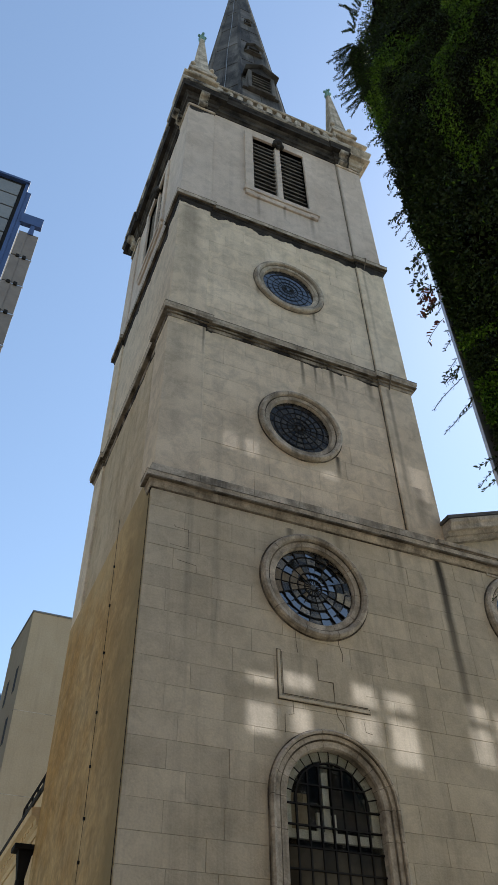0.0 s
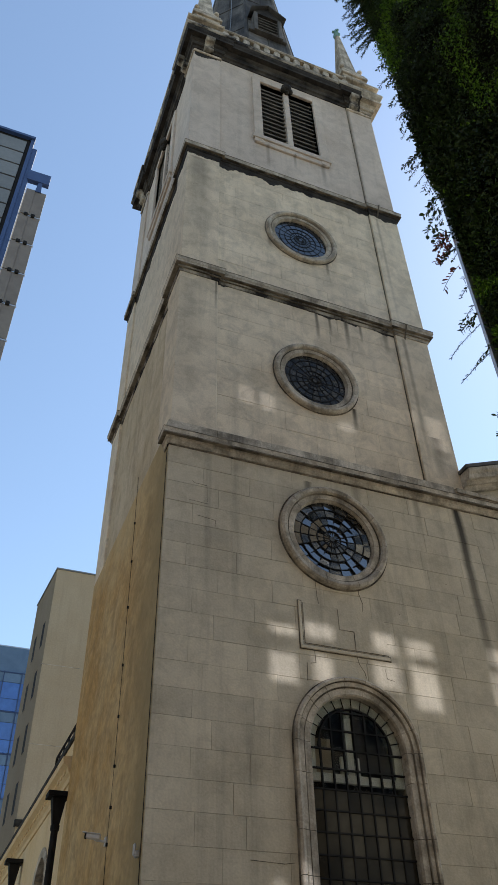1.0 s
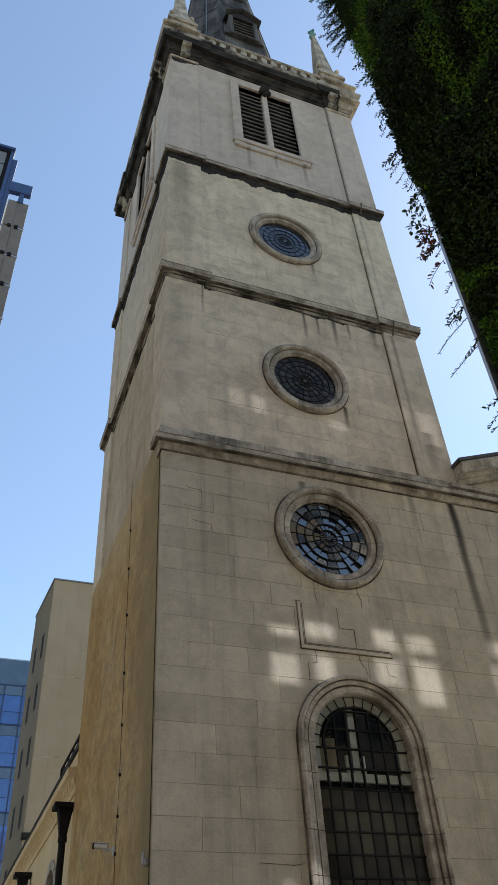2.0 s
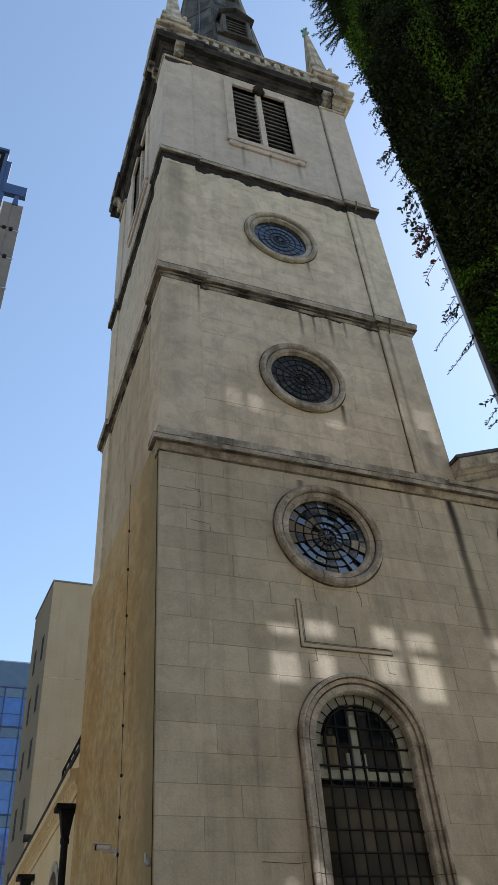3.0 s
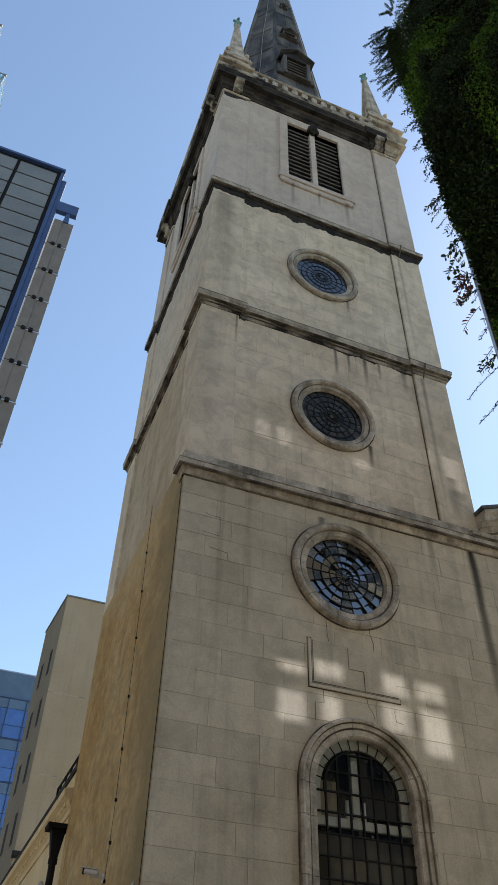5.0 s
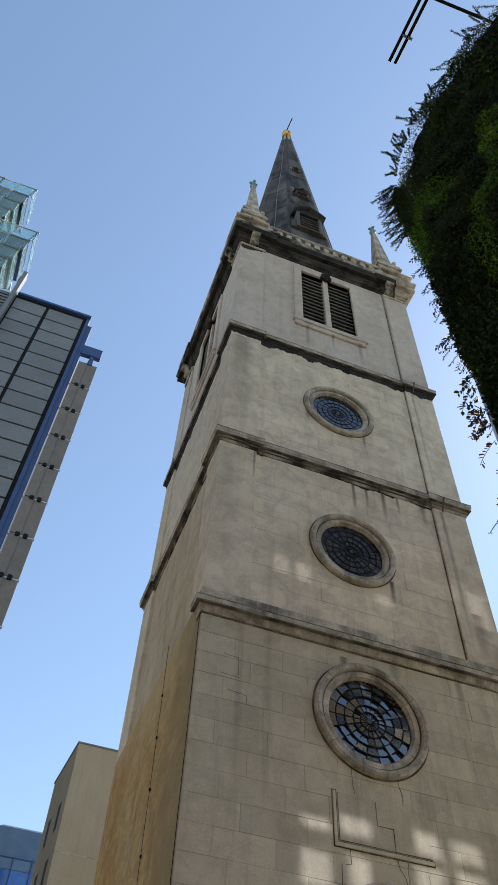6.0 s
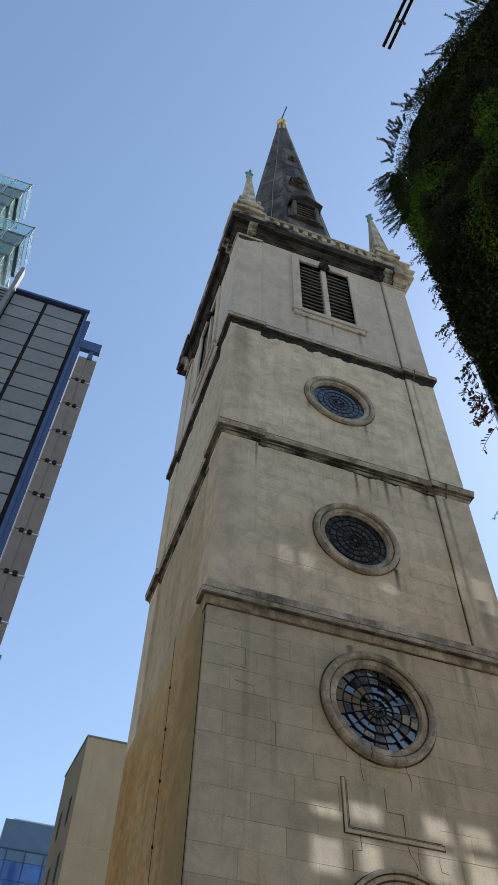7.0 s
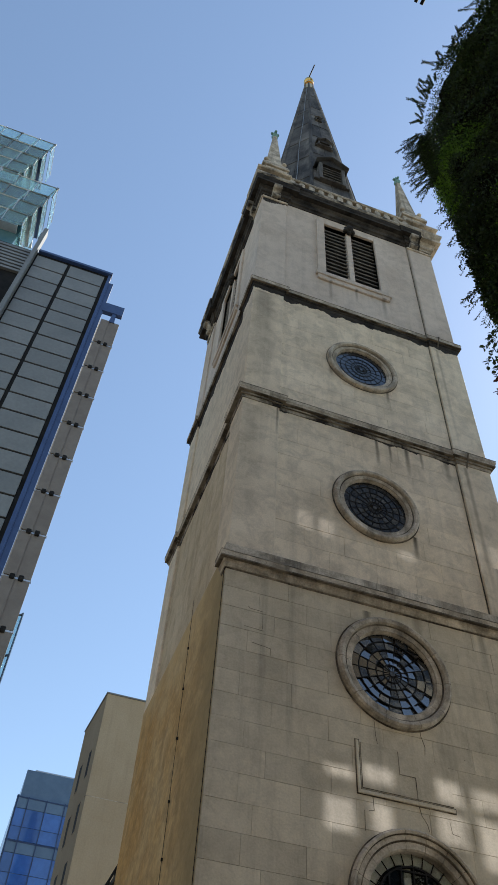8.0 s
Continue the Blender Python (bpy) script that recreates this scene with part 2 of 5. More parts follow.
BROWN_BRICK = surface("brown_brick", (0.22, 0.165, 0.11), (0.30, 0.235, 0.165), scale=0.6)
OFFICE = surface("opposite_brick", (0.36, 0.28, 0.20), (0.46, 0.38, 0.28), scale=0.6)
TEAL = surface("teal_glazed_core", (0.05, 0.14, 0.17), (0.09, 0.2, 0.23), rough=0.12, scale=0.3, bump=0.0, random_amount=0.3)


# ---------------------------------------------------------------- builders
def box(bm, x0, x1, y0, y1, z0, z1, m=None):
    v = [bm.verts.new((x, y, z)) for z in (z0, z1) for x, y in ((x0, y0), (x1, y0), (x1, y1), (x0, y1))]
    for q in ((3, 2, 1, 0), (4, 5, 6, 7), (0, 1, 5, 4), (1, 2, 6, 5), (2, 3, 7, 6), (3, 0, 4, 7)):
        bm.faces.new([v[i] for i in q])
    if m is not None:
        bmesh.ops.transform(bm, matrix=m, verts=v)
    return v


def thing(name, at, label, category, group="", kind=""):
    ob = new(name)
    ob.location = at
    return tagged(ob, label, category, group, kind)


def origin_of(ob):
    return Vector(ob.location) if ob.parent is None else Vector((0, 0, 0))


def mesh_of(name, bm, material, bevel=0.0, smooth=False):
    if bevel:
        bmesh.ops.bevel(bm, geom=bm.edges[:], offset=bevel, segments=1, affect="EDGES", profile=0.7)
    bmesh.ops.recalc_face_normals(bm, faces=bm.faces[:])
    me = bpy.data.meshes.new(name)
    if smooth:
        for f in bm.faces:
            f.smooth = True
    bm.to_mesh(me)
    bm.free()
    me.materials.append(material)
    return me


def part(name, bm, material, parent=None, label="", bevel=0.0, smooth=False, kind=""):
    """One mesh object under a thing or a part; the mesh is given in world metres."""
    ob = new(name, mesh_of(name, bm, material, bevel, smooth))
    if parent:
        ob.parent = parent
        ob.matrix_parent_inverse = Matrix.Translation(-origin_of(parent))
    return tagged(ob, label, kind=kind)


def hung(ob, parent):
    ob.parent = parent
    ob.matrix_parent_inverse = Matrix.Translation(-origin_of(parent))
    return ob


def sweep(bm, path, profile, closed=True):
    """A moulding: profile points (out, z) carried along a level right-angled path, mitred at its corners."""
    n = len(path)
    rings = []
    for i in range(n):
        p = Vector(path[i])
        a = p - Vector(path[i - 1]) if closed or i else None
        b = Vector(path[(i + 1) % n]) - p if closed or i < n - 1 else None
        outs = [Vector((d.y, -d.x)).normalized() for d in (a, b) if d is not None]
        o = outs[0] if len(outs) == 1 else (outs[0] + outs[1] if abs(outs[0].dot(outs[1])) < 0.5 else outs[0])
        rings.append([bm.verts.new((p.x + o.x * q, p.y + o.y * q, z)) for q, z in profile])
    k = len(profile)
    for i in range(n if closed else n - 1):
        r, s = rings[i], rings[(i + 1) % n]
        for j in range(k):
            bm.faces.new((r[j], s[j], s[(j + 1) % k], r[(j + 1) % k]))
    if not closed:
        bm.faces.new(rings[0]), bm.faces.new(rings[-1])


def tube(bm, pts, r, sides=8):
    rings = []
    for i, p in enumerate(pts):
        p = Vector(p)
        d = (Vector(pts[min(i + 1, len(pts) - 1)]) - Vector(pts[max(i - 1, 0)])).normalized()
        q = d.to_track_quat("Z", "Y").to_matrix()
        rings.append([bm.verts.new(p + q @ Vector((r * math.cos(t), r * math.sin(t), 0))) for t in (2 * math.pi * k / sides for k in range(sides))])
    for a, b in zip(rings, rings[1:]):
        for k in range(sides):
            bm.faces.new((a[k], a[(k + 1) % sides], b[(k + 1) % sides], b[k]))
    bm.faces.new(rings[0][::-1]), bm.faces.new(rings[-1])


def lathe_ring(bm, centre, m, profile, steps=56, a0=0.0, a1=2 * math.pi):
    """A ring or arch moulding in the plane of a wall: profile points (radius, out)."""
    full = abs(a1 - a0 - 2 * math.pi) < 1e-6
    rings = []
    for i in range(steps + (0 if full else 1)):
        t = a0 + (a1 - a0) * i / steps
        rings.append([bm.verts.new(m @ Vector((centre[0] + r * math.cos(t), -o, centre[1] + r * math.sin(t)))) for r, o in profile])
    k = len(profile)
    for i in range(len(rings) if full else len(rings) - 1):
        r, s = rings[i], rings[(i + 1) % len(rings)]
        for j in range(k):
            bm.faces.new((r[j], s[j], s[(j + 1) % k], r[(j + 1) % k]))
    if not full:
        bm.faces.new(rings[0]), bm.faces.new(rings[-1])


# openings of a wall: a circle or a round-headed or square window, each gives the height range that it takes at u
def circle(u, z, r):
    return (u - r, u + r, lambda s: (z - math.sqrt(max(r * r - (s - u) ** 2, 0)), z + math.sqrt(max(r * r - (s - u) ** 2, 0))))


def arch(u, r, sill, spring):
    return (u - r, u + r, lambda s: (sill, spring + math.sqrt(max(r * r - (s - u) ** 2, 0))))


def square(u0, u1, z0, z1):
    return (u0, u1, lambda s: (z0, z1))


def slab(bm, m, u0, u1, z0, z1, v0, v1, openings, step=0.06):
    """A slab of wall from u0 to u1, cut by openings that go right through it."""
    near = [o for o in openings if o[0] < u1 and o[1] > u0]
    cuts = {u0, u1}
    for o in near:
        lo, hi = max(o[0], u0), min(o[1], u1)
        k = max(1, int((hi - lo) / step))
        cuts |= {lo + (hi - lo) * i / k for i in range(k + 1)}
    cuts = sorted(cuts)
    made = False
    for a, b in zip(cuts, cuts[1:]):
        if b - a < 1e-5:
            continue
        spans = [(z0, z1)]
        for o in near:
            if o[0] < b - 1e-6 and o[1] > a + 1e-6:
                lo, hi = o[2]((a + b) / 2)
                spans = [s for p, q in spans for s in ((p, min(q, lo)), (max(p, hi), q)) if s[1] - s[0] > 0.004]
        for p, q in spans:
            box(bm, a, b, v0, v1, p, q, m)
            made = True
    return made


def stones(name, parent, m, u0, u1, z0, z1, v, depth, course, lengths, openings, material, rng):
    """Coursed stones, each a piece of its own; whole ones of one size share a mesh."""
    shared = {}
    z, row = z0, 0
    rows = max(1, round((z1 - z0) / course))
    h = (z1 - z0) / rows
    for row in range(rows):
        z = z0 + row * h
        u = u0
        first = rng.choice(lengths) * (0.55 if row % 2 else 1.0)
        while u < u1 - 0.01:
            w = first if u == u0 else rng.choice(lengths)
            w = min(w, u1 - u)
            if u1 - (u + w) < 0.3:
                w = u1 - u
            g = rng.choice((0.001, 0.0015, 0.002, 0.003))
            proud = rng.choice((0.0, 0.0, 0.002, 0.004))
            cut = any(o[0] < u + w and o[1] > u and o[2](min(max((o[0] + o[1]) / 2, u), u + w))[0] < z + h and o[2](min(max((o[0] + o[1]) / 2, u), u + w))[1] > z for o in openings)
            if cut:
                bm = bmesh.new()
                if slab(bm, Matrix.Identity(4), g, w - g, g, h - g, -proud, depth, [(o[0] - u, o[1] - u, (lambda s, o=o: tuple(q - z for q in o[2](s + u)))) for o in openings]):
                    bmesh.ops.remove_doubles(bm, verts=bm.verts[:], dist=0.0005)
                    me = mesh_of(name, bm, material)
                else:
                    bm.free()
                    me = None
            else:
                key = (round(w, 3), proud, g)
                if key not in shared:
                    bm = bmesh.new()
                    box(bm, g, w - g, -proud, depth, g, h - g)
                    shared[key] = mesh_of(name, bm, material, bevel=0.003)
                me = shared[key]
            if me:
                ob = new(name, me)
                hung(ob, parent)
                ob.matrix_basis = m @ Matrix.Translation((u, v, z))
            u += w


# ---------------------------------------------------------------- the plan, in metres
CX, CY, HALF = 5.81, 13.39, 3.19          # the tower's axis and half width at its corner strips
X0, X1, Y0, Y1 = CX - HALF, CX + HALF, CY - HALF, CY + HALF
INSET, STRIP = 0.06, 0.9                 # corner strips stand proud of the wall between them
Z1, Z2, Z3, ZC = 10.50, 15.55, 20.78, 27.18   # undersides of the three string courses and of the cornice
FRONT = Matrix.Translation((X0, Y0, 0))
LEFT = Matrix.Translation((X0, Y1, 0)) @ Matrix.Rotation(radians(-90), 4, "Z")
MID = HALF                               # the middle of a face, along it
rng = random.Random(4)

# ---------------------------------------------------------------- ground
bm = bmesh.new()
box(bm, -600, 600, -600, 600, -0.3, 0.0)
tagged(part("ground", bm, PAVE), "grey stone paving of the churchyard and lanes", "ground", kind="structure")

# ---------------------------------------------------------------- church tower
tower = thing("church_tower", (CX, CY, 0), "tall square pale limestone church tower with lead spire", "church tower")
ROSES = [(MID - 0.03, 9.18), (MID - 0.01, 13.28), (MID, 18.45)]
WIN = (MID + 0.01, 5.46)                 # the arched window's middle and springing
SILL = 2.3


def plan_loop(h, b, w):
    """The tower's outline with its corner strips, anticlockwise from above."""
    out = []
    for k in range(4):
        c, s = math.cos(k * math.pi / 2), math.sin(k * math.pi / 2)
        for x, y in ((-h, -h), (-h + w, -h), (-h + w, -h + b), (h - w, -h + b), (h - w, -h)):
            out.append((CX + c * x - s * y, CY + s * x + c * y))
    return out


ROUND = plan_loop(HALF, INSET, STRIP)

# lowest stage: ashlar front, rendered flank
OPEN_1 = [circle(*ROSES[0], 0.95), arch(WIN[0], 0.95, SILL, WIN[1])]
bm = bmesh.new()
slab(bm, FRONT, 0.03, 2 * HALF, 0, Z1 + 0.5, 0.007, 0.7, OPEN_1)
bmesh.ops.remove_doubles(bm, verts=bm.verts[:], dist=0.0005)
wall_1 = part("lower_wall", bm, JOINT, tower, "mortar-jointed ashlar front")
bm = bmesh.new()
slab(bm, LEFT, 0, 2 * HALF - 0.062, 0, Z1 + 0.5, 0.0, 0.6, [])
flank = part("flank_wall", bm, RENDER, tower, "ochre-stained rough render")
bm = bmesh.new()
box(bm, X0 + 0.6, X1, Y1 - 0.6, Y1, 0, ZC)
box(bm, X1 - 0.6, X1 - 0.05, Y0 + 0.7, Y1 - 0.6, 0, ZC)
part("rear_wall", bm, STONE_UP, tower)


def stage_wall(name, z0, z1, openings_front, openings_left, flank_material=None, dressing=STONE_UP):
    made = []
    for m, ops, dressed in ((FRONT, openings_front, dressing), (LEFT, openings_left, flank_material or dressing)):
        bm = bmesh.new()
        slab(bm, m, STRIP, 2 * HALF - STRIP, z0, z1, INSET + (0.006 if m is FRONT and z0 < Z3 else 0), 0.6, ops)
        bmesh.ops.remove_doubles(bm, verts=bm.verts[:], dist=0.0005)
        made.append(part(name, bm, dressed, tower))
    return made[0]


def strips(z0, z1, dressing):
    """Corner strips of one stage."""
    for k, (x, y) in enumerate(((X0, Y0), (X1 - STRIP, Y0), (X0, Y1 - STRIP), (X1 - STRIP, Y1 - STRIP))):
        bm = bmesh.new()
        box(bm, x, x + STRIP, y, y + STRIP, z0, z1)
        part("corner_strip", bm, dressing, tower, bevel=0.012)


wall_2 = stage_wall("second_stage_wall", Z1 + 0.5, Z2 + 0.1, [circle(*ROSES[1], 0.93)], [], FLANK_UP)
wall_3 = stage_wall("third_stage_wall", Z2 + 0.1, Z3 + 0.1, [circle(*ROSES[2], 0.95)], [])
BEL = (MID - 0.93, MID + 0.93, 23.0, 26.55)
stage_wall("belfry_wall", Z3 + 0.1, ZC + 0.4, [square(*BEL)], [square(*BEL)], None, BELFRY)
for z0, z1 in ((Z1 + 0.5, Z2 + 0.1), (Z2 + 0.1, Z3 + 0.1), (Z3 + 0.1, ZC + 0.4)):
    strips(z0, z1, BELFRY if z1 > ZC else STONE_UP)

# thin dark lines where the wall meets the strips
for z0, z1 in ((Z1 + 0.6, Z2), (Z2 + 0.42, Z3), (Z3 + 0.4, ZC)):
    for uu, wide in ((STRIP, 0.012), (2 * HALF - STRIP - 0.03, 0.03)):
        bm = bmesh.new()
        box(bm, uu, uu + wide, INSET - 0.006, INSET + 0.05, z0, z1, FRONT)
        part("dirty_joint", bm, CRACK_SHADE, tower)

# string courses and cornice
bm = bmesh.new()
sweep(bm, [(X0, Y0 + 0.25), (X0, Y0), (X1 + 6.5, Y0)],
      [(-0.05, Z1), (0.03, Z1), (0.05, Z1 + 0.07), (0.07, Z1 + 0.09), (0.07, Z1 + 0.17), (0.14, Z1 + 0.155), (0.15, Z1 + 0.27), (0.06, Z1 + 0.29), (-0.05, Z1 + 0.29)], closed=False)
string_1 = part("string_course", bm, MOULD, tower, "moulded lowest string course")
# thin dark strips put shade along the lips into the colour
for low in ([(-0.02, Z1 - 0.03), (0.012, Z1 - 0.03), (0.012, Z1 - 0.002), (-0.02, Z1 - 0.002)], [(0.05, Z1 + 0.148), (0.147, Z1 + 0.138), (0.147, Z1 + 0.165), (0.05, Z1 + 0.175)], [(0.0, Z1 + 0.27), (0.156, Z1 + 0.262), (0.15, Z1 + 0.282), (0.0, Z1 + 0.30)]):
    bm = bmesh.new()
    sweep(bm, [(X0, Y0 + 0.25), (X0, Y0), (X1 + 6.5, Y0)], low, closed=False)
    part("soot_line", bm, CRACK_SHADE, string_1)
bm = bmesh.new()
sweep(bm, ROUND, [(-0.1, Z2), (0.02, Z2), (0.03, Z2 + 0.08), (0.06, Z2 + 0.1), (0.05, Z2 + 0.19), (-0.1, Z2 + 0.19)])
string_2 = part("string_course", bm, BLACKENED, tower, "moulded string course streaked with soot")
bm = bmesh.new()
sweep(bm, ROUND, [(-0.1, Z2 + 0.19), (0.05, Z2 + 0.19), (0.12, Z2 + 0.175), (0.12, Z2 + 0.23), (0.14, Z2 + 0.27), (0.14, Z2 + 0.36), (0.02, Z2 + 0.42), (-0.1, Z2 + 0.42)])
part("weathering", bm, MOULD, string_2)
# painted shade lines on the second string's edges
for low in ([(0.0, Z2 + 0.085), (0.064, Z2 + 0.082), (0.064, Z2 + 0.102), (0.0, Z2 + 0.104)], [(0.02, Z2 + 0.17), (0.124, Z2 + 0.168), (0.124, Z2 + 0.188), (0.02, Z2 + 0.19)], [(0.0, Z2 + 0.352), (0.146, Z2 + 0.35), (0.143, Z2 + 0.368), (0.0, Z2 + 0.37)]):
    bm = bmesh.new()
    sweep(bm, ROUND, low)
    part("soot_line", bm, CRACK_SHADE, string_2)
bm = bmesh.new()
sweep(bm, ROUND, [(-0.1, Z3 - 0.04), (0.012, Z3 - 0.04), (0.03, Z3 + 0.07), (0.06, Z3 + 0.09), (0.05, Z3 + 0.18), (-0.1, Z3 + 0.18)])
string_3 = part("string_course", bm, SOOT_SHADE, tower, "moulded string course black with soot below")
bm = bmesh.new()
sweep(bm, ROUND, [(-0.1, Z3 + 0.18), (0.05, Z3 + 0.18), (0.11, Z3 + 0.165), (0.12, Z3 + 0.33), (0.02, Z3 + 0.39), (-0.1, Z3 + 0.39)])
part("weathering", bm, MOULD, string_3)
# painted shade lines on the third string's edges
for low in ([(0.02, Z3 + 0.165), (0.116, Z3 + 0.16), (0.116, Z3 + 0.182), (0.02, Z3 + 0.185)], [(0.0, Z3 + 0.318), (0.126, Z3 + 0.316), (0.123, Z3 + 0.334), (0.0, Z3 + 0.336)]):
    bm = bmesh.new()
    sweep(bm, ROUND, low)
    part("soot_line", bm, CRACK_SHADE, string_3)
# soffit shadow is painted into the near-black colours of cornice and corona
bm = bmesh.new()
sweep(bm, ROUND, [(-0.1, ZC), (0.03, ZC), (0.05, ZC + 0.1), (0.10, ZC + 0.13), (0.11, ZC + 0.3), (0.17, ZC + 0.36), (0.18, ZC + 0.46), (-0.1, ZC + 0.46)])
cornice = part("cornice", bm, SOOTY_SHADE, tower, "projecting cornice dark with soot and painted soffit shade")
bm = bmesh.new()
sweep(bm, ROUND, [(-0.1, ZC + 0.46), (0.33, ZC + 0.46), (0.335, ZC + 0.54), (0.30, ZC + 0.56), (0.30, ZC + 0.62), (0.34, ZC + 0.70), (0.36, ZC + 0.80), (-0.1, ZC + 0.80)])
part("corona", bm, SOOT_SHADE, cornice, "upper moulding dark with soot and painted shade")
bm = bmesh.new()
sweep(bm, ROUND, [(-0.1, ZC + 0.80), (0.37, ZC + 0.80), (0.40, ZC + 0.86), (0.40, ZC + 0.98), (0.05, ZC + 1.06), (-0.1, ZC + 1.06)])
part("crown_fillet", bm, BLACKENED, cornice, "pale stone top fillet streaked with soot")
# paler stone where the cornice turns
bm = bmesh.new()
sweep(bm, [(X1 - 0.42, Y0), (X1, Y0), (X1, Y0 + 0.7)], [(-0.1, ZC - 0.006), (0.036, ZC - 0.006), (0.056, ZC + 0.094), (0.106, ZC + 0.124), (0.116, ZC + 0.294), (0.176, ZC + 0.354), (0.186, ZC + 0.452), (0.337, ZC + 0.452), (0.342, ZC + 0.545), (0.306, ZC + 0.565), (0.306, ZC + 0.62), (0.347, ZC + 0.70), (0.377, ZC + 0.80), (0.407, ZC + 0.86), (0.407, ZC + 0.985), (-0.1, ZC + 1.07)], closed=False)
part("renewed_corner", bm, MOULD, cornice, "pale stone corner of the cornice")
# consoles under the cornice where the corner strips meet it
for m in (FRONT, LEFT):
    for uu in (0.30, 2 * HALF - STRIP + 0.06):
        bm = bmesh.new()
        scroll = [(-0.36, 0.46), (-0.36, 0.34), (-0.31, 0.27), (-0.22, 0.25), (-0.17, 0.19), (-0.15, 0.07), (-0.19, 0.0), (-0.19, -0.07), (-0.13, -0.13), (-0.05, -0.14), (0.05, -0.1), (0.05, 0.46)]
        a, b = ([bm.verts.new(m @ Vector((q, v, ZC + h))) for v, h in scroll] for q in (uu, uu + 0.3))
        bm.faces.new(a), bm.faces.new(b[::-1])
        for i in range(len(scroll)):
            bm.faces.new((a[i], b[i], b[(i + 1) % len(scroll)], a[(i + 1) % len(scroll)]))
        bmesh.ops.recalc_face_normals(bm, faces=bm.faces[:])
        part("console", bm, BLACKENED, cornice, bevel=0.015)
    for u0 in (-0.02, 2 * HALF - STRIP - 0.02):
        bm = bmesh.new()
        box(bm, u0, u0 + STRIP + 0.04, -0.045, 0.05, ZC - 0.22, ZC - 0.12, m)
        part("strip_cap", bm, MOULD, cornice, bevel=0.015)

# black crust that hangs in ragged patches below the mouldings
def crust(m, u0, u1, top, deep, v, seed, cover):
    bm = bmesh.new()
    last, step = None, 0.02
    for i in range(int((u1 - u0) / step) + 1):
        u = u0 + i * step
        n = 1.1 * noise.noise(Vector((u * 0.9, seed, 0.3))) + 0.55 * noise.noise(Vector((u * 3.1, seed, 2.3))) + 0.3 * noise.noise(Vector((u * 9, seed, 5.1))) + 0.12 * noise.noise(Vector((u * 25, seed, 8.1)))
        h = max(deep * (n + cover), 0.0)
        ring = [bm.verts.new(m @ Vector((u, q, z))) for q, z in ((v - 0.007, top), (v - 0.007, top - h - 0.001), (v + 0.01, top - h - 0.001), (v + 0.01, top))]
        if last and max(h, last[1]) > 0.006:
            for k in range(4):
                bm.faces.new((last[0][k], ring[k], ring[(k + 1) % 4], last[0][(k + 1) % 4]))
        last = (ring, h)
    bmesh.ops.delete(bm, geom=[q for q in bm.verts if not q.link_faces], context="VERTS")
    return tagged(part("soot_crust", bm, SOOT_SHADE, tower, "ragged black soot crust"), kind="stuff")


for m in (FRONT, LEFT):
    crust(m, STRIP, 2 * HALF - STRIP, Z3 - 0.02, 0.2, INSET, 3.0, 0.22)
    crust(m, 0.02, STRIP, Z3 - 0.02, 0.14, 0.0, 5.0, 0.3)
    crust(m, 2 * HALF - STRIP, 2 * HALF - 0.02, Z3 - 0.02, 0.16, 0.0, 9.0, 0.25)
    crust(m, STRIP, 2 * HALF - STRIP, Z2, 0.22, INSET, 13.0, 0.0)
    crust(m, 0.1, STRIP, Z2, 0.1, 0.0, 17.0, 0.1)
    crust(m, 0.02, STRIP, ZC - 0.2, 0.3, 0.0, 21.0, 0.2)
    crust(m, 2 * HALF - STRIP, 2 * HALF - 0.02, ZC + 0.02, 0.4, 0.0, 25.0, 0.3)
crust(FRONT, 0.3, 2 * HALF - 0.4, Z1 + 0.34, 0.1, -0.056, 31.0, -0.15)

# rose windows
RING = [(0.76, -0.25), (0.76, -0.02), (0.79, 0.02), (0.79, 0.04), (0.89, 0.04), (0.885, 0.015), (0.915, 0.015), (0.91, 0.06), (0.93, 0.10), (0.99, 0.115), (1.03, 0.09), (1.04, 0.04), (1.04, -0.05), (0.97, -0.05), (0.97, -0.25)]


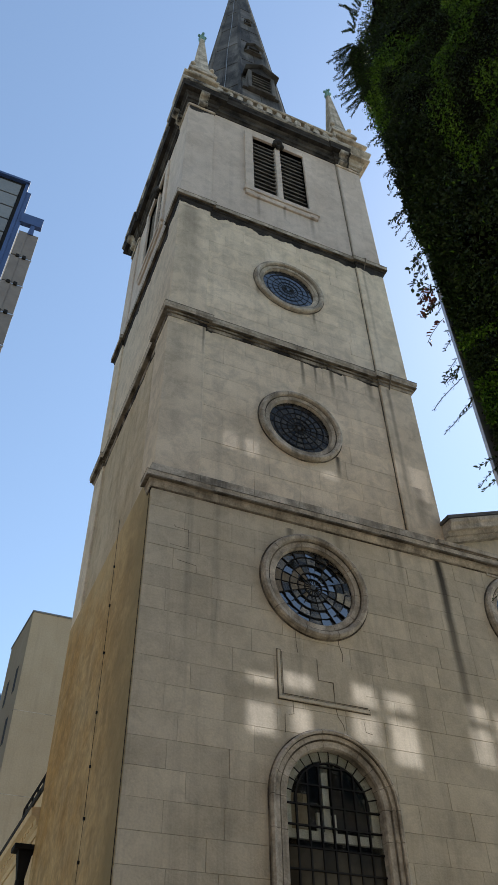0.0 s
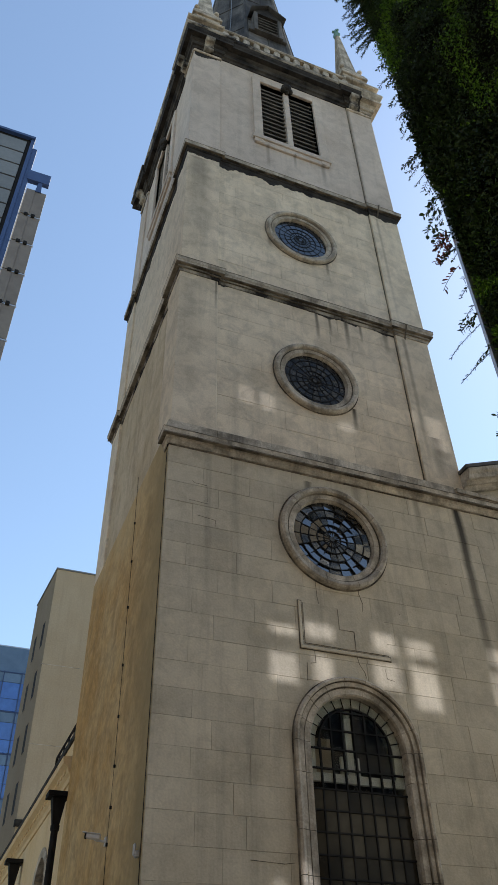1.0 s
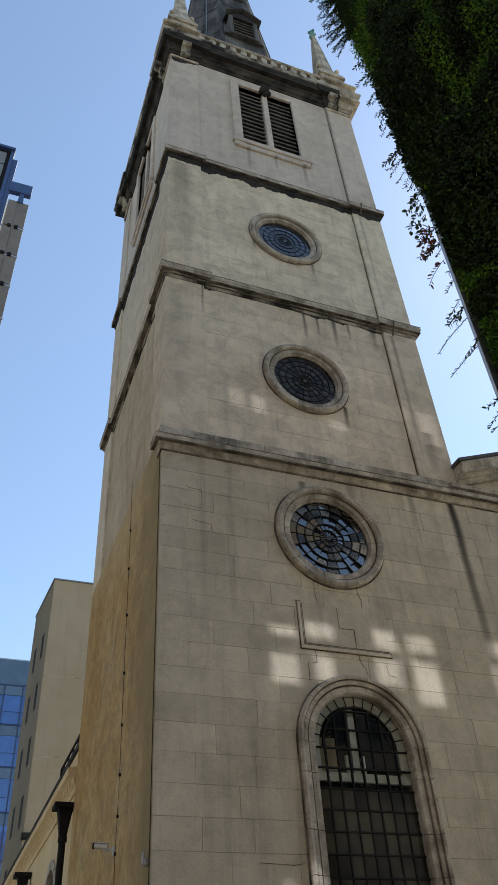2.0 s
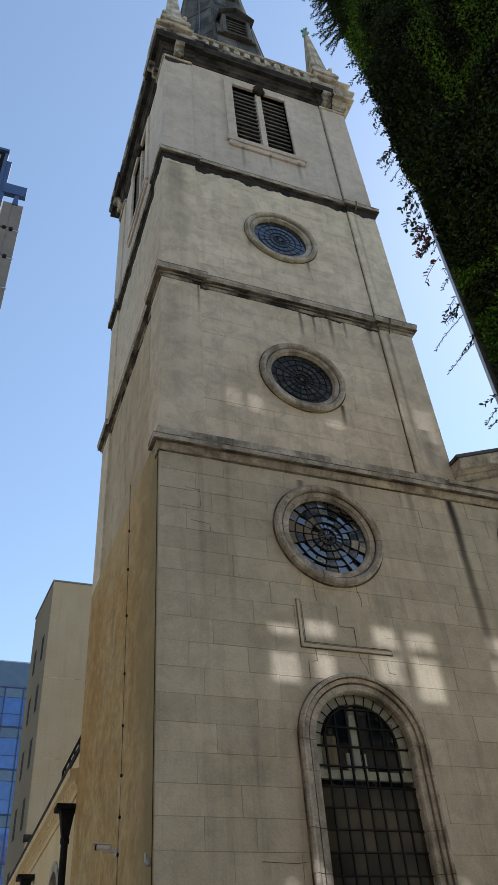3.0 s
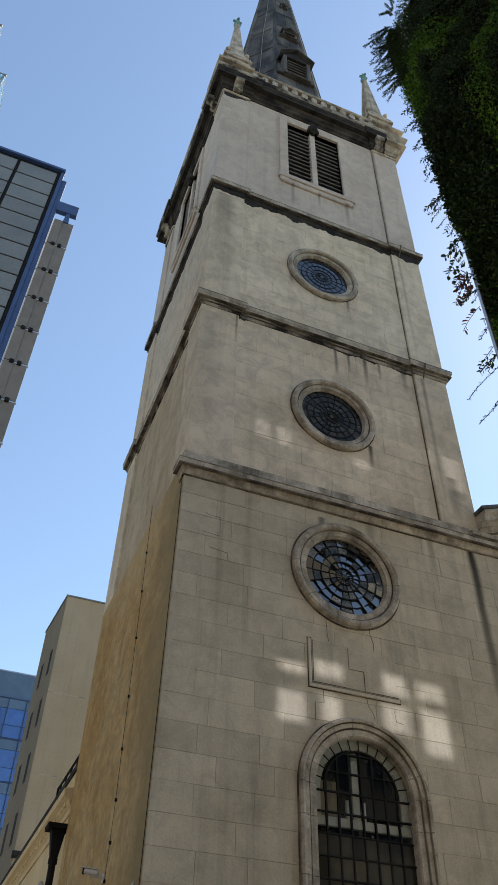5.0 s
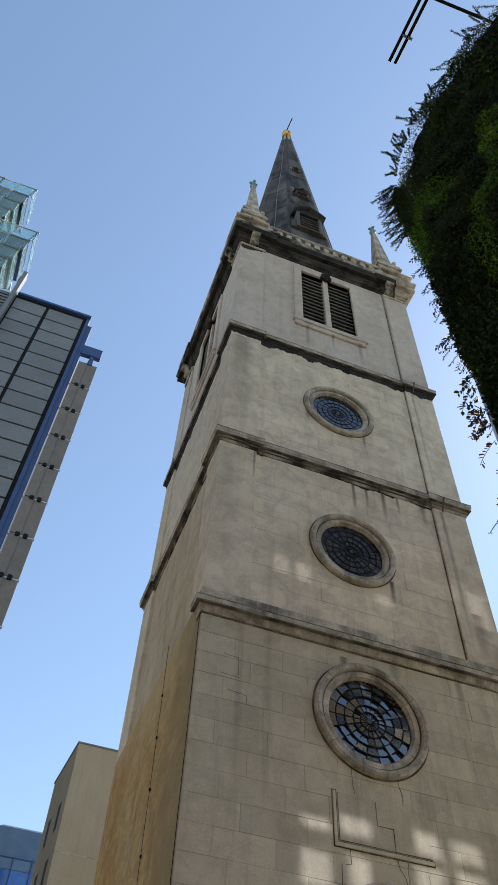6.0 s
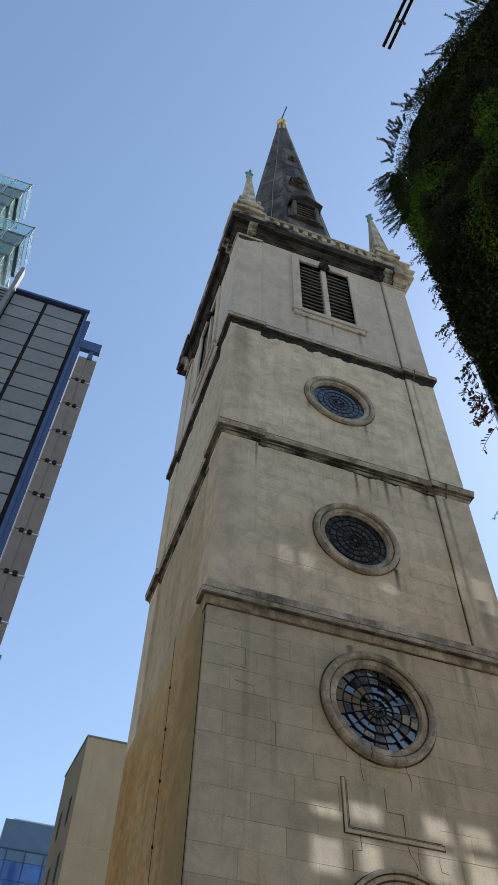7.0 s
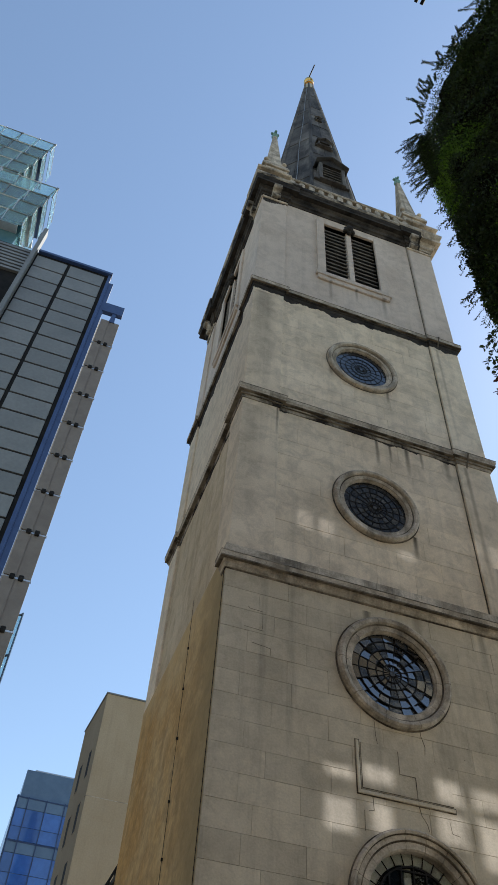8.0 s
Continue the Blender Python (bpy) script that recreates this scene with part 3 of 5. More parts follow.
def rose_window(parent, m, u, z, v, wobble=0.05, lean=0.0, lead=0.007, glass=GLASS_DARK, size=1.0):
    radii = (0.05, 0.17, 0.30, 0.46, 0.62, 0.77)
    m = m @ Matrix.Translation((u, 0, z)) @ Matrix.Diagonal((size, 1, size, 1)) @ Matrix.Translation((-u, 0, -z))
    bm = bmesh.new()
    lathe_ring(bm, (u, z), m @ Matrix.Translation((0, v, 0)), [(0.77, -0.24), (0.77, -0.03), (0.8, 0.0), (1.03, 0.0), (1.03, -0.05), (0.97, -0.24)])
    rose = part("rose_window", bm, SOOT_SHADE, parent, "round moulded stone window with leaded glass")
    turns = [2 * math.pi * k / 10 + rng.uniform(-0.06, 0.06) for k in range(10)]
    for k in range(10):
        t0, t1 = turns[k], turns[(k + 1) % 10] + (2 * math.pi if k == 9 else 0)
        bm = bmesh.new()
        lathe_ring(bm, (u, z), m @ Matrix.Translation((0, v, 0)), RING, 7, t0 + 0.005, t1 - 0.005)
        part("ring_stone", bm, MOULD, rose)
    bm = bmesh.new()
    mm = m @ Matrix.Translation((0, v + 0.06, 0))
    for r in radii[1:]:
        lathe_ring(bm, (u, z), mm, [(r - lead * 0.8, 0.012), (r + lead * 0.8, 0.012), (r + lead * 0.8, -0.01), (r - lead * 0.8, -0.01)], 36)
    for k in range(18):
        t = 2 * math.pi * k / 18
        tube(bm, [mm @ Vector((u + r * math.cos(t), 0, z + r * math.sin(t))) for r in (0.05, 0.77)], lead, 4)
    part("lattice", bm, IRON, rose, "black iron bars")
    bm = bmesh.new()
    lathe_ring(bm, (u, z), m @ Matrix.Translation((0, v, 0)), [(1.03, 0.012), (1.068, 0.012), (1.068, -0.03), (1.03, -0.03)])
    part("joint", bm, CRACK_SHADE, rose)
    # dark ring fills the groove in place of its shade
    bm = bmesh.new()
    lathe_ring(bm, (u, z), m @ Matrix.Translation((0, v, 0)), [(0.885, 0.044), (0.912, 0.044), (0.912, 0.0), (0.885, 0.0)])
    part("groove", bm, CRACK_SHADE, rose)
    for r0, r1, count in zip(radii, radii[1:], (18, 18, 18, 18, 18)):
        for k in range(count):
            bm = bmesh.new()
            t0, t1 = 2 * math.pi * k / count, 2 * math.pi * (k + 1) / count
            mid_t, mid_r = (t0 + t1) / 2, (r0 + r1) / 2
            sag = noise.noise(Vector((mid_r * math.cos(mid_t) * 2.4, mid_r * math.sin(mid_t) * 2.4, 4.0 + z)))
            tilt_u, tilt_z = rng.gauss(sag * wobble * 1.5, wobble * 0.5), rng.gauss(lean + sag * wobble * 3, wobble * 0.5)
            cu, cz = mid_r * math.cos(mid_t), mid_r * math.sin(mid_t)
            ring = [(r0, t0), (r1, t0), (r1, (t0 + t1) / 2), (r1, t1), (r0, t1)]
            front = [bm.verts.new(mm @ Vector((u + r * math.cos(t), tilt_u * (r * math.cos(t) - cu) + tilt_z * (r * math.sin(t) - cz), z + r * math.sin(t)))) for r, t in ring]
            back = [bm.verts.new(p.co + mm.to_3x3() @ Vector((0, 0.006, 0))) for p in front]
            bm.faces.new(front), bm.faces.new(back[::-1])
            for i in range(5):
                bm.faces.new((front[i], back[i], back[(i + 1) % 5], front[(i + 1) % 5]))
            part("pane", bm, glass, rose)
    bm = bmesh.new()
    lathe_ring(bm, (u, z), mm, [(0.0, 0.012), (0.05, 0.012), (0.05, -0.012), (0.0, -0.012)], 16)
    part("boss_pane", bm, GLASS_DARK, rose)
    return rose


rose_window(tower, FRONT, *ROSES[0], 0.0, 0.11, 0.135, 0.012, GLASS_ROSE, 1.02)
rose_window(tower, FRONT, *ROSES[1], INSET, 0.006, 0.0, 0.012, size=0.955)
rose_window(tower, FRONT, *ROSES[2], INSET, 0.006, 0.0, 0.010, size=0.965)

# tall arched window
bm = bmesh.new()
u, spring = WIN
ARCH = [(0.79, -0.3), (0.79, 0.0), (0.81, 0.03), (0.90, 0.03), (0.90, 0.0), (0.925, 0.0), (0.925, 0.055), (0.99, 0.055), (0.99, 0.03), (1.01, 0.03), (1.005, 0.09), (1.04, 0.10), (1.07, 0.07), (1.07, -0.05), (0.96, -0.05), (0.96, -0.3)]
lathe_ring(bm, (u, spring), FRONT, [(0.80, -0.29), (0.80, -0.01), (1.06, -0.01), (1.06, -0.05), (0.96, -0.29)], 40, 0.0, math.pi)
for sgn in (-1, 1):
    box(bm, u + sgn * 0.93 - 0.13, u + sgn * 0.93 + 0.13, 0.012, 0.28, SILL, spring, FRONT)
box(bm, u - 1.15, u + 1.15, -0.12, 0.3, SILL - 0.2, SILL, FRONT)
window = part("arched_window", bm, SOOT_SHADE, tower, "tall round-headed window with moulded stone surround")
cuts = [0.0, 0.36, 0.70, 1.03, 1.38, 1.74, 2.10, 2.46, 2.80, math.pi]
for t0, t1 in zip(cuts, cuts[1:]):
    bm = bmesh.new()
    lathe_ring(bm, (u, spring), FRONT, ARCH, 6, t0 + 0.004, t1 - 0.004)
    part("voussoir", bm, MOULD, window)
for sgn in (-1, 1):
    z = SILL
    for h in (0.62, 0.8, 0.55, 0.75, 0.44):
        bm = bmesh.new()
        a = [bm.verts.new(FRONT @ Vector((u + sgn * r, -o, z + 0.004))) for r, o in ARCH]
        b = [bm.verts.new(FRONT @ Vector((u + sgn * r, -o, z + h - 0.004))) for r, o in ARCH]
        for j in range(len(ARCH)):
            bm.faces.new((a[j], b[j], b[(j + 1) % len(ARCH)], a[(j + 1) % len(ARCH)]))
        bm.faces.new(a), bm.faces.new(b)
        part("jamb_stone", bm, MOULD, window)
        z += h
bm = bmesh.new()
lathe_ring(bm, (u, spring), FRONT, [(1.06, 0.012), (1.09, 0.012), (1.09, -0.03), (1.06, -0.03)], 40, 0.0, math.pi)
for sgn in (-1, 1):
    box(bm, u + sgn * 1.076 - 0.015, u + sgn * 1.076 + 0.015, -0.012, 0.03, SILL, spring, FRONT)
part("joint", bm, CRACK_SHADE, window)
# dark arcs paint the shade in the arch's two grooves
bm = bmesh.new()
lathe_ring(bm, (u, spring), FRONT, [(0.90, 0.034), (0.925, 0.034), (0.925, 0.0), (0.90, 0.0)], 40, 0.0, math.pi)
lathe_ring(bm, (u, spring), FRONT, [(0.99, 0.06), (1.01, 0.06), (1.01, 0.02), (0.99, 0.02)], 40, 0.0, math.pi)
part("groove", bm, CRACK_SHADE, window)
bm = bmesh.new()
cols = [u - 0.784 + 0.196 * k for k in range(9)]
inside = FRONT @ Matrix.Translation((0, 0.11, 0))
rowz = [SILL + 0.285 * k for k in range(20)]
top = lambda s: spring + math.sqrt(max(0.79 ** 2 - (s - u) ** 2, 0))
for c in cols[1:-1]:
    box(bm, c - 0.012, c + 0.012, -0.02, 0.02, SILL, min(top(c), spring + math.sqrt(max(0.61 ** 2 - (c - u) ** 2, 0))), inside)
for z in rowz[1:]:
    half = 0.79 if z < spring else math.sqrt(max(0.61 ** 2 - (z - spring) ** 2, 0))
    if half > 0.1:
        box(bm, u - half, u + half, -0.024, 0.016, z - 0.011, z + 0.011, inside)
lathe_ring(bm, (u, spring), inside, [(0.60, 0.026), (0.622, 0.026), (0.622, -0.018), (0.60, -0.018)], 24, 0.0, math.pi)
for k in range(1, 14):
    t = math.pi * k / 14
    tube(bm, [inside @ Vector((u + r * math.cos(t), -0.01, spring + r * math.sin(t))) for r in (0.61, 0.79)], 0.01, 4)
part("lattice", bm, IRON, window, "black iron glazing bars")
for c0, c1 in zip(cols, cols[1:]):
    for z0 in rowz:
        z1 = z0 + 0.285
        cm_ = abs((c0 + c1) / 2 - u)
        hi = min(z1, spring + math.sqrt(max(0.61 ** 2 - cm_ ** 2, 0)))
        if hi - z0 < 0.05:
            continue
        bm = bmesh.new()
        box(bm, c0, c1, -0.003, 0.003, z0, hi)
        mid = Vector(((c0 + c1) / 2, 0, (z0 + hi) / 2))
        bmesh.ops.transform(bm, matrix=inside @ Matrix.Translation(mid) @ Euler((rng.gauss(0, 0.003), 0, rng.gauss(0, 0.003))).to_matrix().to_4x4() @ Matrix.Translation(-mid), verts=bm.verts[:])
        part("pane", bm, CLEAR if z0 > 4.8 else GLASS_BROWN, window).visible_shadow = z0 <= 4.8

for k in range(14):
    bm = bmesh.new()
    lathe_ring(bm, (u, spring), inside, [(0.48, -0.004), (0.80, -0.004), (0.80, -0.010), (0.48, -0.010)], 3, math.pi * k / 14, math.pi * (k + 1) / 14)
    part("pane", bm, CLEAR, window).visible_shadow = False

# pale lunette-shaped frame close behind the glazing
bm = bmesh.new()
lunette = FRONT @ Matrix.Translation((0, 0.165, 0))
lathe_ring(bm, (u, spring), lunette, [(0.66, 0.03), (0.80, 0.03), (0.80, -0.03), (0.66, -0.03)], 28, 0.0, math.pi)
for sgn in (-1, 1):
    box(bm, u + sgn * 0.73 - 0.07, u + sgn * 0.73 + 0.07, -0.03, 0.03, 5.08, spring, lunette)
box(bm, u - 0.80, u + 0.80, -0.035, 0.03, 4.98, 5.1, lunette)
box(bm, u - 0.14, u - 0.03, -0.034, 0.03, 5.1, spring + 0.7, lunette)
for sgn in (-1, 1):
    box(bm, u - 0.085 + sgn * 0.13 - 0.025, u - 0.085 + sgn * 0.13 + 0.025, -0.02, 0.03, 5.1, 5.36, lunette)
part("inner_lunette", bm, OLD_WHITE, window, "grey-white lunette frame")
bm = bmesh.new()
box(bm, u - 0.66, u - 0.32, 0.05, 0.09, 5.1, 5.62, lunette)
part("brick_reveal", bm, OFFICE, window, "warm brown slab behind the glass")
# brown boards added behind the lower panes to stand in for the lit interior
for c0, w, lean_z in ((u - 0.62, 0.2, 4.75), (u - 0.38, 0.17, 4.72), (u + 0.3, 0.22, 4.85), (u + 0.56, 0.2, 4.85)):
    bm = bmesh.new()
    box(bm, c0, c0 + w, 0.02, 0.05, SILL, lean_z, lunette)
    part("shutter_board", bm, OFFICE, window)

# near-black sheet that stands in for the unlit rooms behind the windows
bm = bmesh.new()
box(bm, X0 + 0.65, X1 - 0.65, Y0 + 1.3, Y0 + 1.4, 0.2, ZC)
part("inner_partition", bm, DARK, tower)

# sunk tablet over the window, partly filled in
bm = bmesh.new()
for q in ((2.35, 2.40, 6.97, 7.76), (2.35, 3.97, 6.93, 6.99)):
    box(bm, q[0], q[1], -0.028, 0.05, q[2], q[3], FRONT)
# dark borders paint shade beside the moulding; the thin lines are cracks
tablet_lines = bmesh.new()
for q in ((2.335, 2.415, 6.915, 7.78), (2.415, 3.985, 6.915, 7.005)):
    box(tablet_lines, q[0], q[1], -0.012, 0.04, q[2], q[3], FRONT)
for q in ((3.07, 3.082, 7.36, 7.72), (3.07, 3.35, 7.348, 7.36), (3.338, 3.35, 6.99, 7.35), (2.425, 2.437, 7.02, 7.74), (2.425, 3.95, 7.015, 7.025)):
    box(tablet_lines, q[0], q[1], -0.016, 0.04, q[2], q[3], FRONT)
part("dirt_line", tablet_lines, CRACK_SHADE, tower)
part("tablet_moulding", bm, STONE, tower, "broken moulded frame of a wall tablet", bevel=0.006)
bm = bmesh.new()
box(bm, 2.40, 3.07, -0.012, 0.03, 6.99, 7.745, FRONT)
box(bm, 3.07, 3.34, -0.012, 0.03, 6.99, 7.348, FRONT)
part("tablet_face", bm, STONE, tower, "smooth face of the broken wall tablet")
bm = bmesh.new()
box(bm, 3.35, 3.95, -0.009, 0.03, 6.99, 7.36, FRONT)
box(bm, 3.082, 3.95, -0.009, 0.03, 7.36, 7.66, FRONT)
part("tablet_infill", bm, STONE, tower)


# open joints and cracks in the lowest stage
def crack(points):
    bm = bmesh.new()
    for (x0, z0), (x1, z1) in zip(points, points[1:]):
        d = Vector((x1 - x0, z1 - z0)).normalized() * 0.003
        quad = [(x0 - d.y, z0 + d.x), (x0 + d.y, z0 - d.x), (x1 + d.y, z1 - d.x), (x1 - d.y, z1 + d.x)]
        f = [bm.verts.new((x, Y0 - 0.007, z)) for x, z in quad]
        b = [bm.verts.new((x, Y0 + 0.01, z)) for x, z in quad]
        bm.faces.new(f), bm.faces.new(b[::-1])
        for i in range(4):
            bm.faces.new((f[i], b[i], b[(i + 1) % 4], f[(i + 1) % 4]))
    part("open_joint", bm, CRACK_SHADE, tower)


crack([(5.327, 8.252), (5.336, 7.911), (5.356, 7.774)])
crack([(6.158, 8.223), (6.148, 8.106), (6.206, 7.911), (6.187, 7.774)])
crack([(5.965, 6.987), (6.003, 6.794), (6.081, 6.676), (6.1, 6.579)])
crack([(5.211, 6.968), (5.22, 6.716), (5.133, 6.696)])
crack([(5.066, 6.696), (5.056, 6.403)])
crack([(3.084, 9.772), (3.123, 9.734), (3.355, 9.725), (3.364, 9.372)])
crack([(3.036, 9.353), (3.374, 9.334)])
crack([(3.181, 9.063), (3.519, 9.024), (3.529, 8.887)])
crack([(4.051, 3.863), (4.534, 3.843), (4.679, 3.863)])
crack([(6.467, 6.794), (6.487, 6.618), (6.612, 6.598)])

# belfry louvres
def belfry_window(m):
    bm = bmesh.new()
    u0, u1, z0, z1 = BEL
    for q in ((u0 - 0.28, u0, z0 - 0.4, z1 + 0.24), (u1, u1 + 0.28, z0 - 0.4, z1 + 0.24), (u0, u1, z1, z1 + 0.24)):
        box(bm, q[0], q[1], -0.02, 0.25, q[2], q[3], m)
    box(bm, u0 - 0.34, u1 + 0.34, -0.05, 0.3, z0 - 0.2, z0, m)
    box(bm, u0 - 0.22, u1 + 0.22, -0.005, 0.2, z0 - 0.42, z0 - 0.2, m)
    frame_ob = part("belfry_window", bm, BELFRY, tower, "square-headed louvred belfry opening", bevel=0.012)
    bm = bmesh.new()
    box(bm, MID - 0.09, MID + 0.09, 0.05, 0.3, z0, z1, m)
    part("mullion", bm, BELFRY, frame_ob, bevel=0.01)
    bm = bmesh.new()
    for du, dz, r in ((0, 0, 0.17), (-0.12, -0.1, 0.1), (0.12, -0.1, 0.1), (0, 0.16, 0.11), (-0.1, 0.1, 0.08), (0.1, 0.1, 0.08), (0, -0.2, 0.08)):
        bmesh.ops.create_icosphere(bm, subdivisions=2, radius=r, matrix=m @ Matrix.Translation((MID + du, -0.02, z1 + 0.12 + dz)))
    part("carved_keystone", bm, SOOT_SHADE, frame_ob, "blackened carved keystone", smooth=True)
    n = 14
    for lo, hi in ((u0, MID - 0.09), (MID + 0.09, u1)):
        for k in range(n):
            z = z0 + (k + 0.55) * (z1 - z0) / n
            bm = bmesh.new()
            box(bm, lo + 0.003, hi - 0.003, -0.12, 0.12, -0.017, 0.017)
            bmesh.ops.transform(bm, matrix=m @ Matrix.Translation((0, 0.22, z)) @ Matrix.Rotation(radians(38), 4, "X"), verts=bm.verts[:])
            part("louvre_slat", bm, SLAT, frame_ob)


belfry_window(FRONT)
belfry_window(LEFT)

# parapet: plinth, stubby balusters, coping
bm = bmesh.new()
P0 = ZC + 1.0
OUT = 0.36
edge = plan_loop(HALF + OUT, INSET, STRIP + OUT)
sweep(bm, edge, [(-0.35, P0), (0.0, P0), (0.0, P0 + 0.06), (-0.35, P0 + 0.06)])
parapet = part("parapet", bm, MOULD, tower, "pierced stone parapet")
for k in range(4):
    turn = Matrix.Translation((CX, CY, 0)) @ Matrix.Rotation(k * math.pi / 2, 4, "Z")
    for i in range(13):
        x = -2.22 + 4.44 * i / 12
        bm = bmesh.new()
        box(bm, x - 0.11, x + 0.11, -HALF - OUT + 0.05, -HALF - OUT + 0.3, P0 + 0.06, P0 + 0.36, turn)
        box(bm, x - 0.07, x + 0.07, -HALF - OUT + 0.08, -HALF - OUT + 0.27, P0 + 0.36, P0 + 0.5, turn)
        part("baluster", bm, MOULD, parapet, bevel=0.015)
bm = bmesh.new()
sweep(bm, edge, [(-0.34, P0 + 0.5), (-0.02, P0 + 0.5), (0.01, P0 + 0.54), (0.01, P0 + 0.6), (-0.34, P0 + 0.63)])
part("coping", bm, MOULD, parapet)
bm = bmesh.new()
box(bm, X0 + 0.1, X1 - 0.1, Y0 + 0.1, Y1 - 0.1, P0 - 0.1, P0 + 0.06)
part("tower_roof", bm, LEAD, tower)


def frustum(bm, x, y, z0, z1, r0, r1, sides=4, turn=math.pi / 4):
    a, b = ([bm.verts.new((x + r * math.cos(turn + 2 * math.pi * k / sides), y + r * math.sin(turn + 2 * math.pi * k / sides), z)) for k in range(sides)] for r, z in ((r0, z0), (r1, z1)))
    for k in range(sides):
        bm.faces.new((a[k], a[(k + 1) % sides], b[(k + 1) % sides], b[k]))
    bm.faces.new(a[::-1]), bm.faces.new(b)


for sx in (-1, 1):
    for sy in (-1, 1):
        x, y = CX + sx * 2.83, CY + sy * 2.83
        bm = bmesh.new()
        q = math.sqrt(2)
        frustum(bm, x, y, P0 + 2.3, 34.27, 0.30 * q, 0.075 * q)
        pin = part("pinnacle", bm, MOULD, tower, "tapering stone corner obelisk", bevel=0.012)
        bm = bmesh.new()
        frustum(bm, x, y, P0, P0 + 1.5, 0.46 * q, 0.46 * q)
        part("pedestal", bm, MOULD, pin, bevel=0.012)
        for z0, z1, r0, r1 in ((1.5, 1.65, 0.53, 0.53), (1.65, 1.75, 0.50, 0.44), (1.75, 1.84, 0.49, 0.49), (1.84, 2.0, 0.44, 0.40), (2.0, 2.3, 0.40, 0.36)):
            bm = bmesh.new()
            frustum(bm, x, y, P0 + z0, P0 + z1, r0 * q, r1 * q)
            part("moulding", bm, MOULD, pin, bevel=0.01)
        for cx_, cy_ in ((1, 1), (1, -1), (-1, 1), (-1, -1)):
            bm = bmesh.new()
            bmesh.ops.create_icosphere(bm, subdivisions=2, radius=0.10, matrix=Matrix.Translation((x + 0.36 * cx_, y + 0.36 * cy_, P0 + 2.32)))
            part("ball", bm, MOULD, pin)
        bm = bmesh.new()
        frustum(bm, x, y, 34.2, 34.33, 0.10, 0.15, 8)
        frustum(bm, x, y, 34.33, 34.43, 0.15, 0.07, 8)
        frustum(bm, x, y, 34.43, 34.62, 0.06, 0.11, 8)
        frustum(bm, x, y, 34.62, 35.04, 0.11, 0.015, 8)
        for k in range(4):
            bmesh.ops.create_icosphere(bm, subdivisions=1, radius=0.065, matrix=Matrix.Translation((x + 0.13 * math.cos(k * math.pi / 2), y + 0.13 * math.sin(k * math.pi / 2), 34.65)))
        part("finial", bm, COPPER, pin, "green copper finial")

# spire: eight lead faces, hips with rolls
def spire_r(z):
    return 0.26 + 0.0953 * (54.58 - z)


def spire_at(k, z, grow=0.0):
    t = radians(22.5 + 45 * k)
    r = spire_r(z) + grow
    return Vector((CX + r * math.cos(t), CY + r * math.sin(t), z))


bm = bmesh.new()
lv = [P0 - 0.2, 54.58]
rr = [[bm.verts.new(spire_at(k, z)) for k in range(8)] for z in lv]
for k in range(8):
    bm.faces.new((rr[0][k], rr[0][(k + 1) % 8], rr[1][(k + 1) % 8], rr[1][k]))
bm.faces.new(rr[1])
spire = part("spire", bm, LEAD, tower, "octagonal lead-covered spire")
for k in range(8):
    bm = bmesh.new()
    tube(bm, [spire_at(k, P0), spire_at(k, 54.58)], 0.085, 6)
    part("hip_roll", bm, LEAD, spire)
# lead sheets, lapped, each a piece
for k in (3, 4, 5, 6):
    z = P0 + 0.2 + 0.4 * (k % 2)
    while z < 53.4:
        h = min(rng.uniform(1.9, 3.4), 54.03 - z)
        cols_n = 2 if z < 44 else 1
        for c in range(cols_n):
            f0, f1 = c / cols_n + 0.008, (c + 1) / cols_n - 0.008
            a0, a1 = spire_at(k, z, 0.035), spire_at(k + 1, z, 0.035)
            b0, b1 = spire_at(k, z + h, 0.012), spire_at(k + 1, z + h, 0.012)
            outer = [a0.lerp(a1, f0), a0.lerp(a1, f1), b0.lerp(b1, f1), b0.lerp(b1, f0)]
            n = (outer[1] - outer[0]).cross(outer[3] - outer[0]).normalized() * 0.045
            bm = bmesh.new()
            vo = [bm.verts.new(p) for p in outer]
            vi = [bm.verts.new(p - n) for p in outer]
            bm.faces.new(vo), bm.faces.new(vi[::-1])
            for i in range(4):
                bm.faces.new((vo[i], vi[i], vi[(i + 1) % 4], vo[(i + 1) % 4]))
            part("lead_sheet", bm, LEAD, spire)
        z += h


# lightning tape down one lead face
bm = bmesh.new()
path = [spire_at(4, z, 0.05).lerp(spire_at(5, z, 0.05), f) for z, f in ((53.85, 0.6), (49, 0.56), (44, 0.6), (39.5, 0.55), (35, 0.6), (P0 + 0.3, 0.57))]
tube(bm, path, 0.015, 4)
part("lightning_tape", bm, PANEL, spire, "pale metal lightning tape")


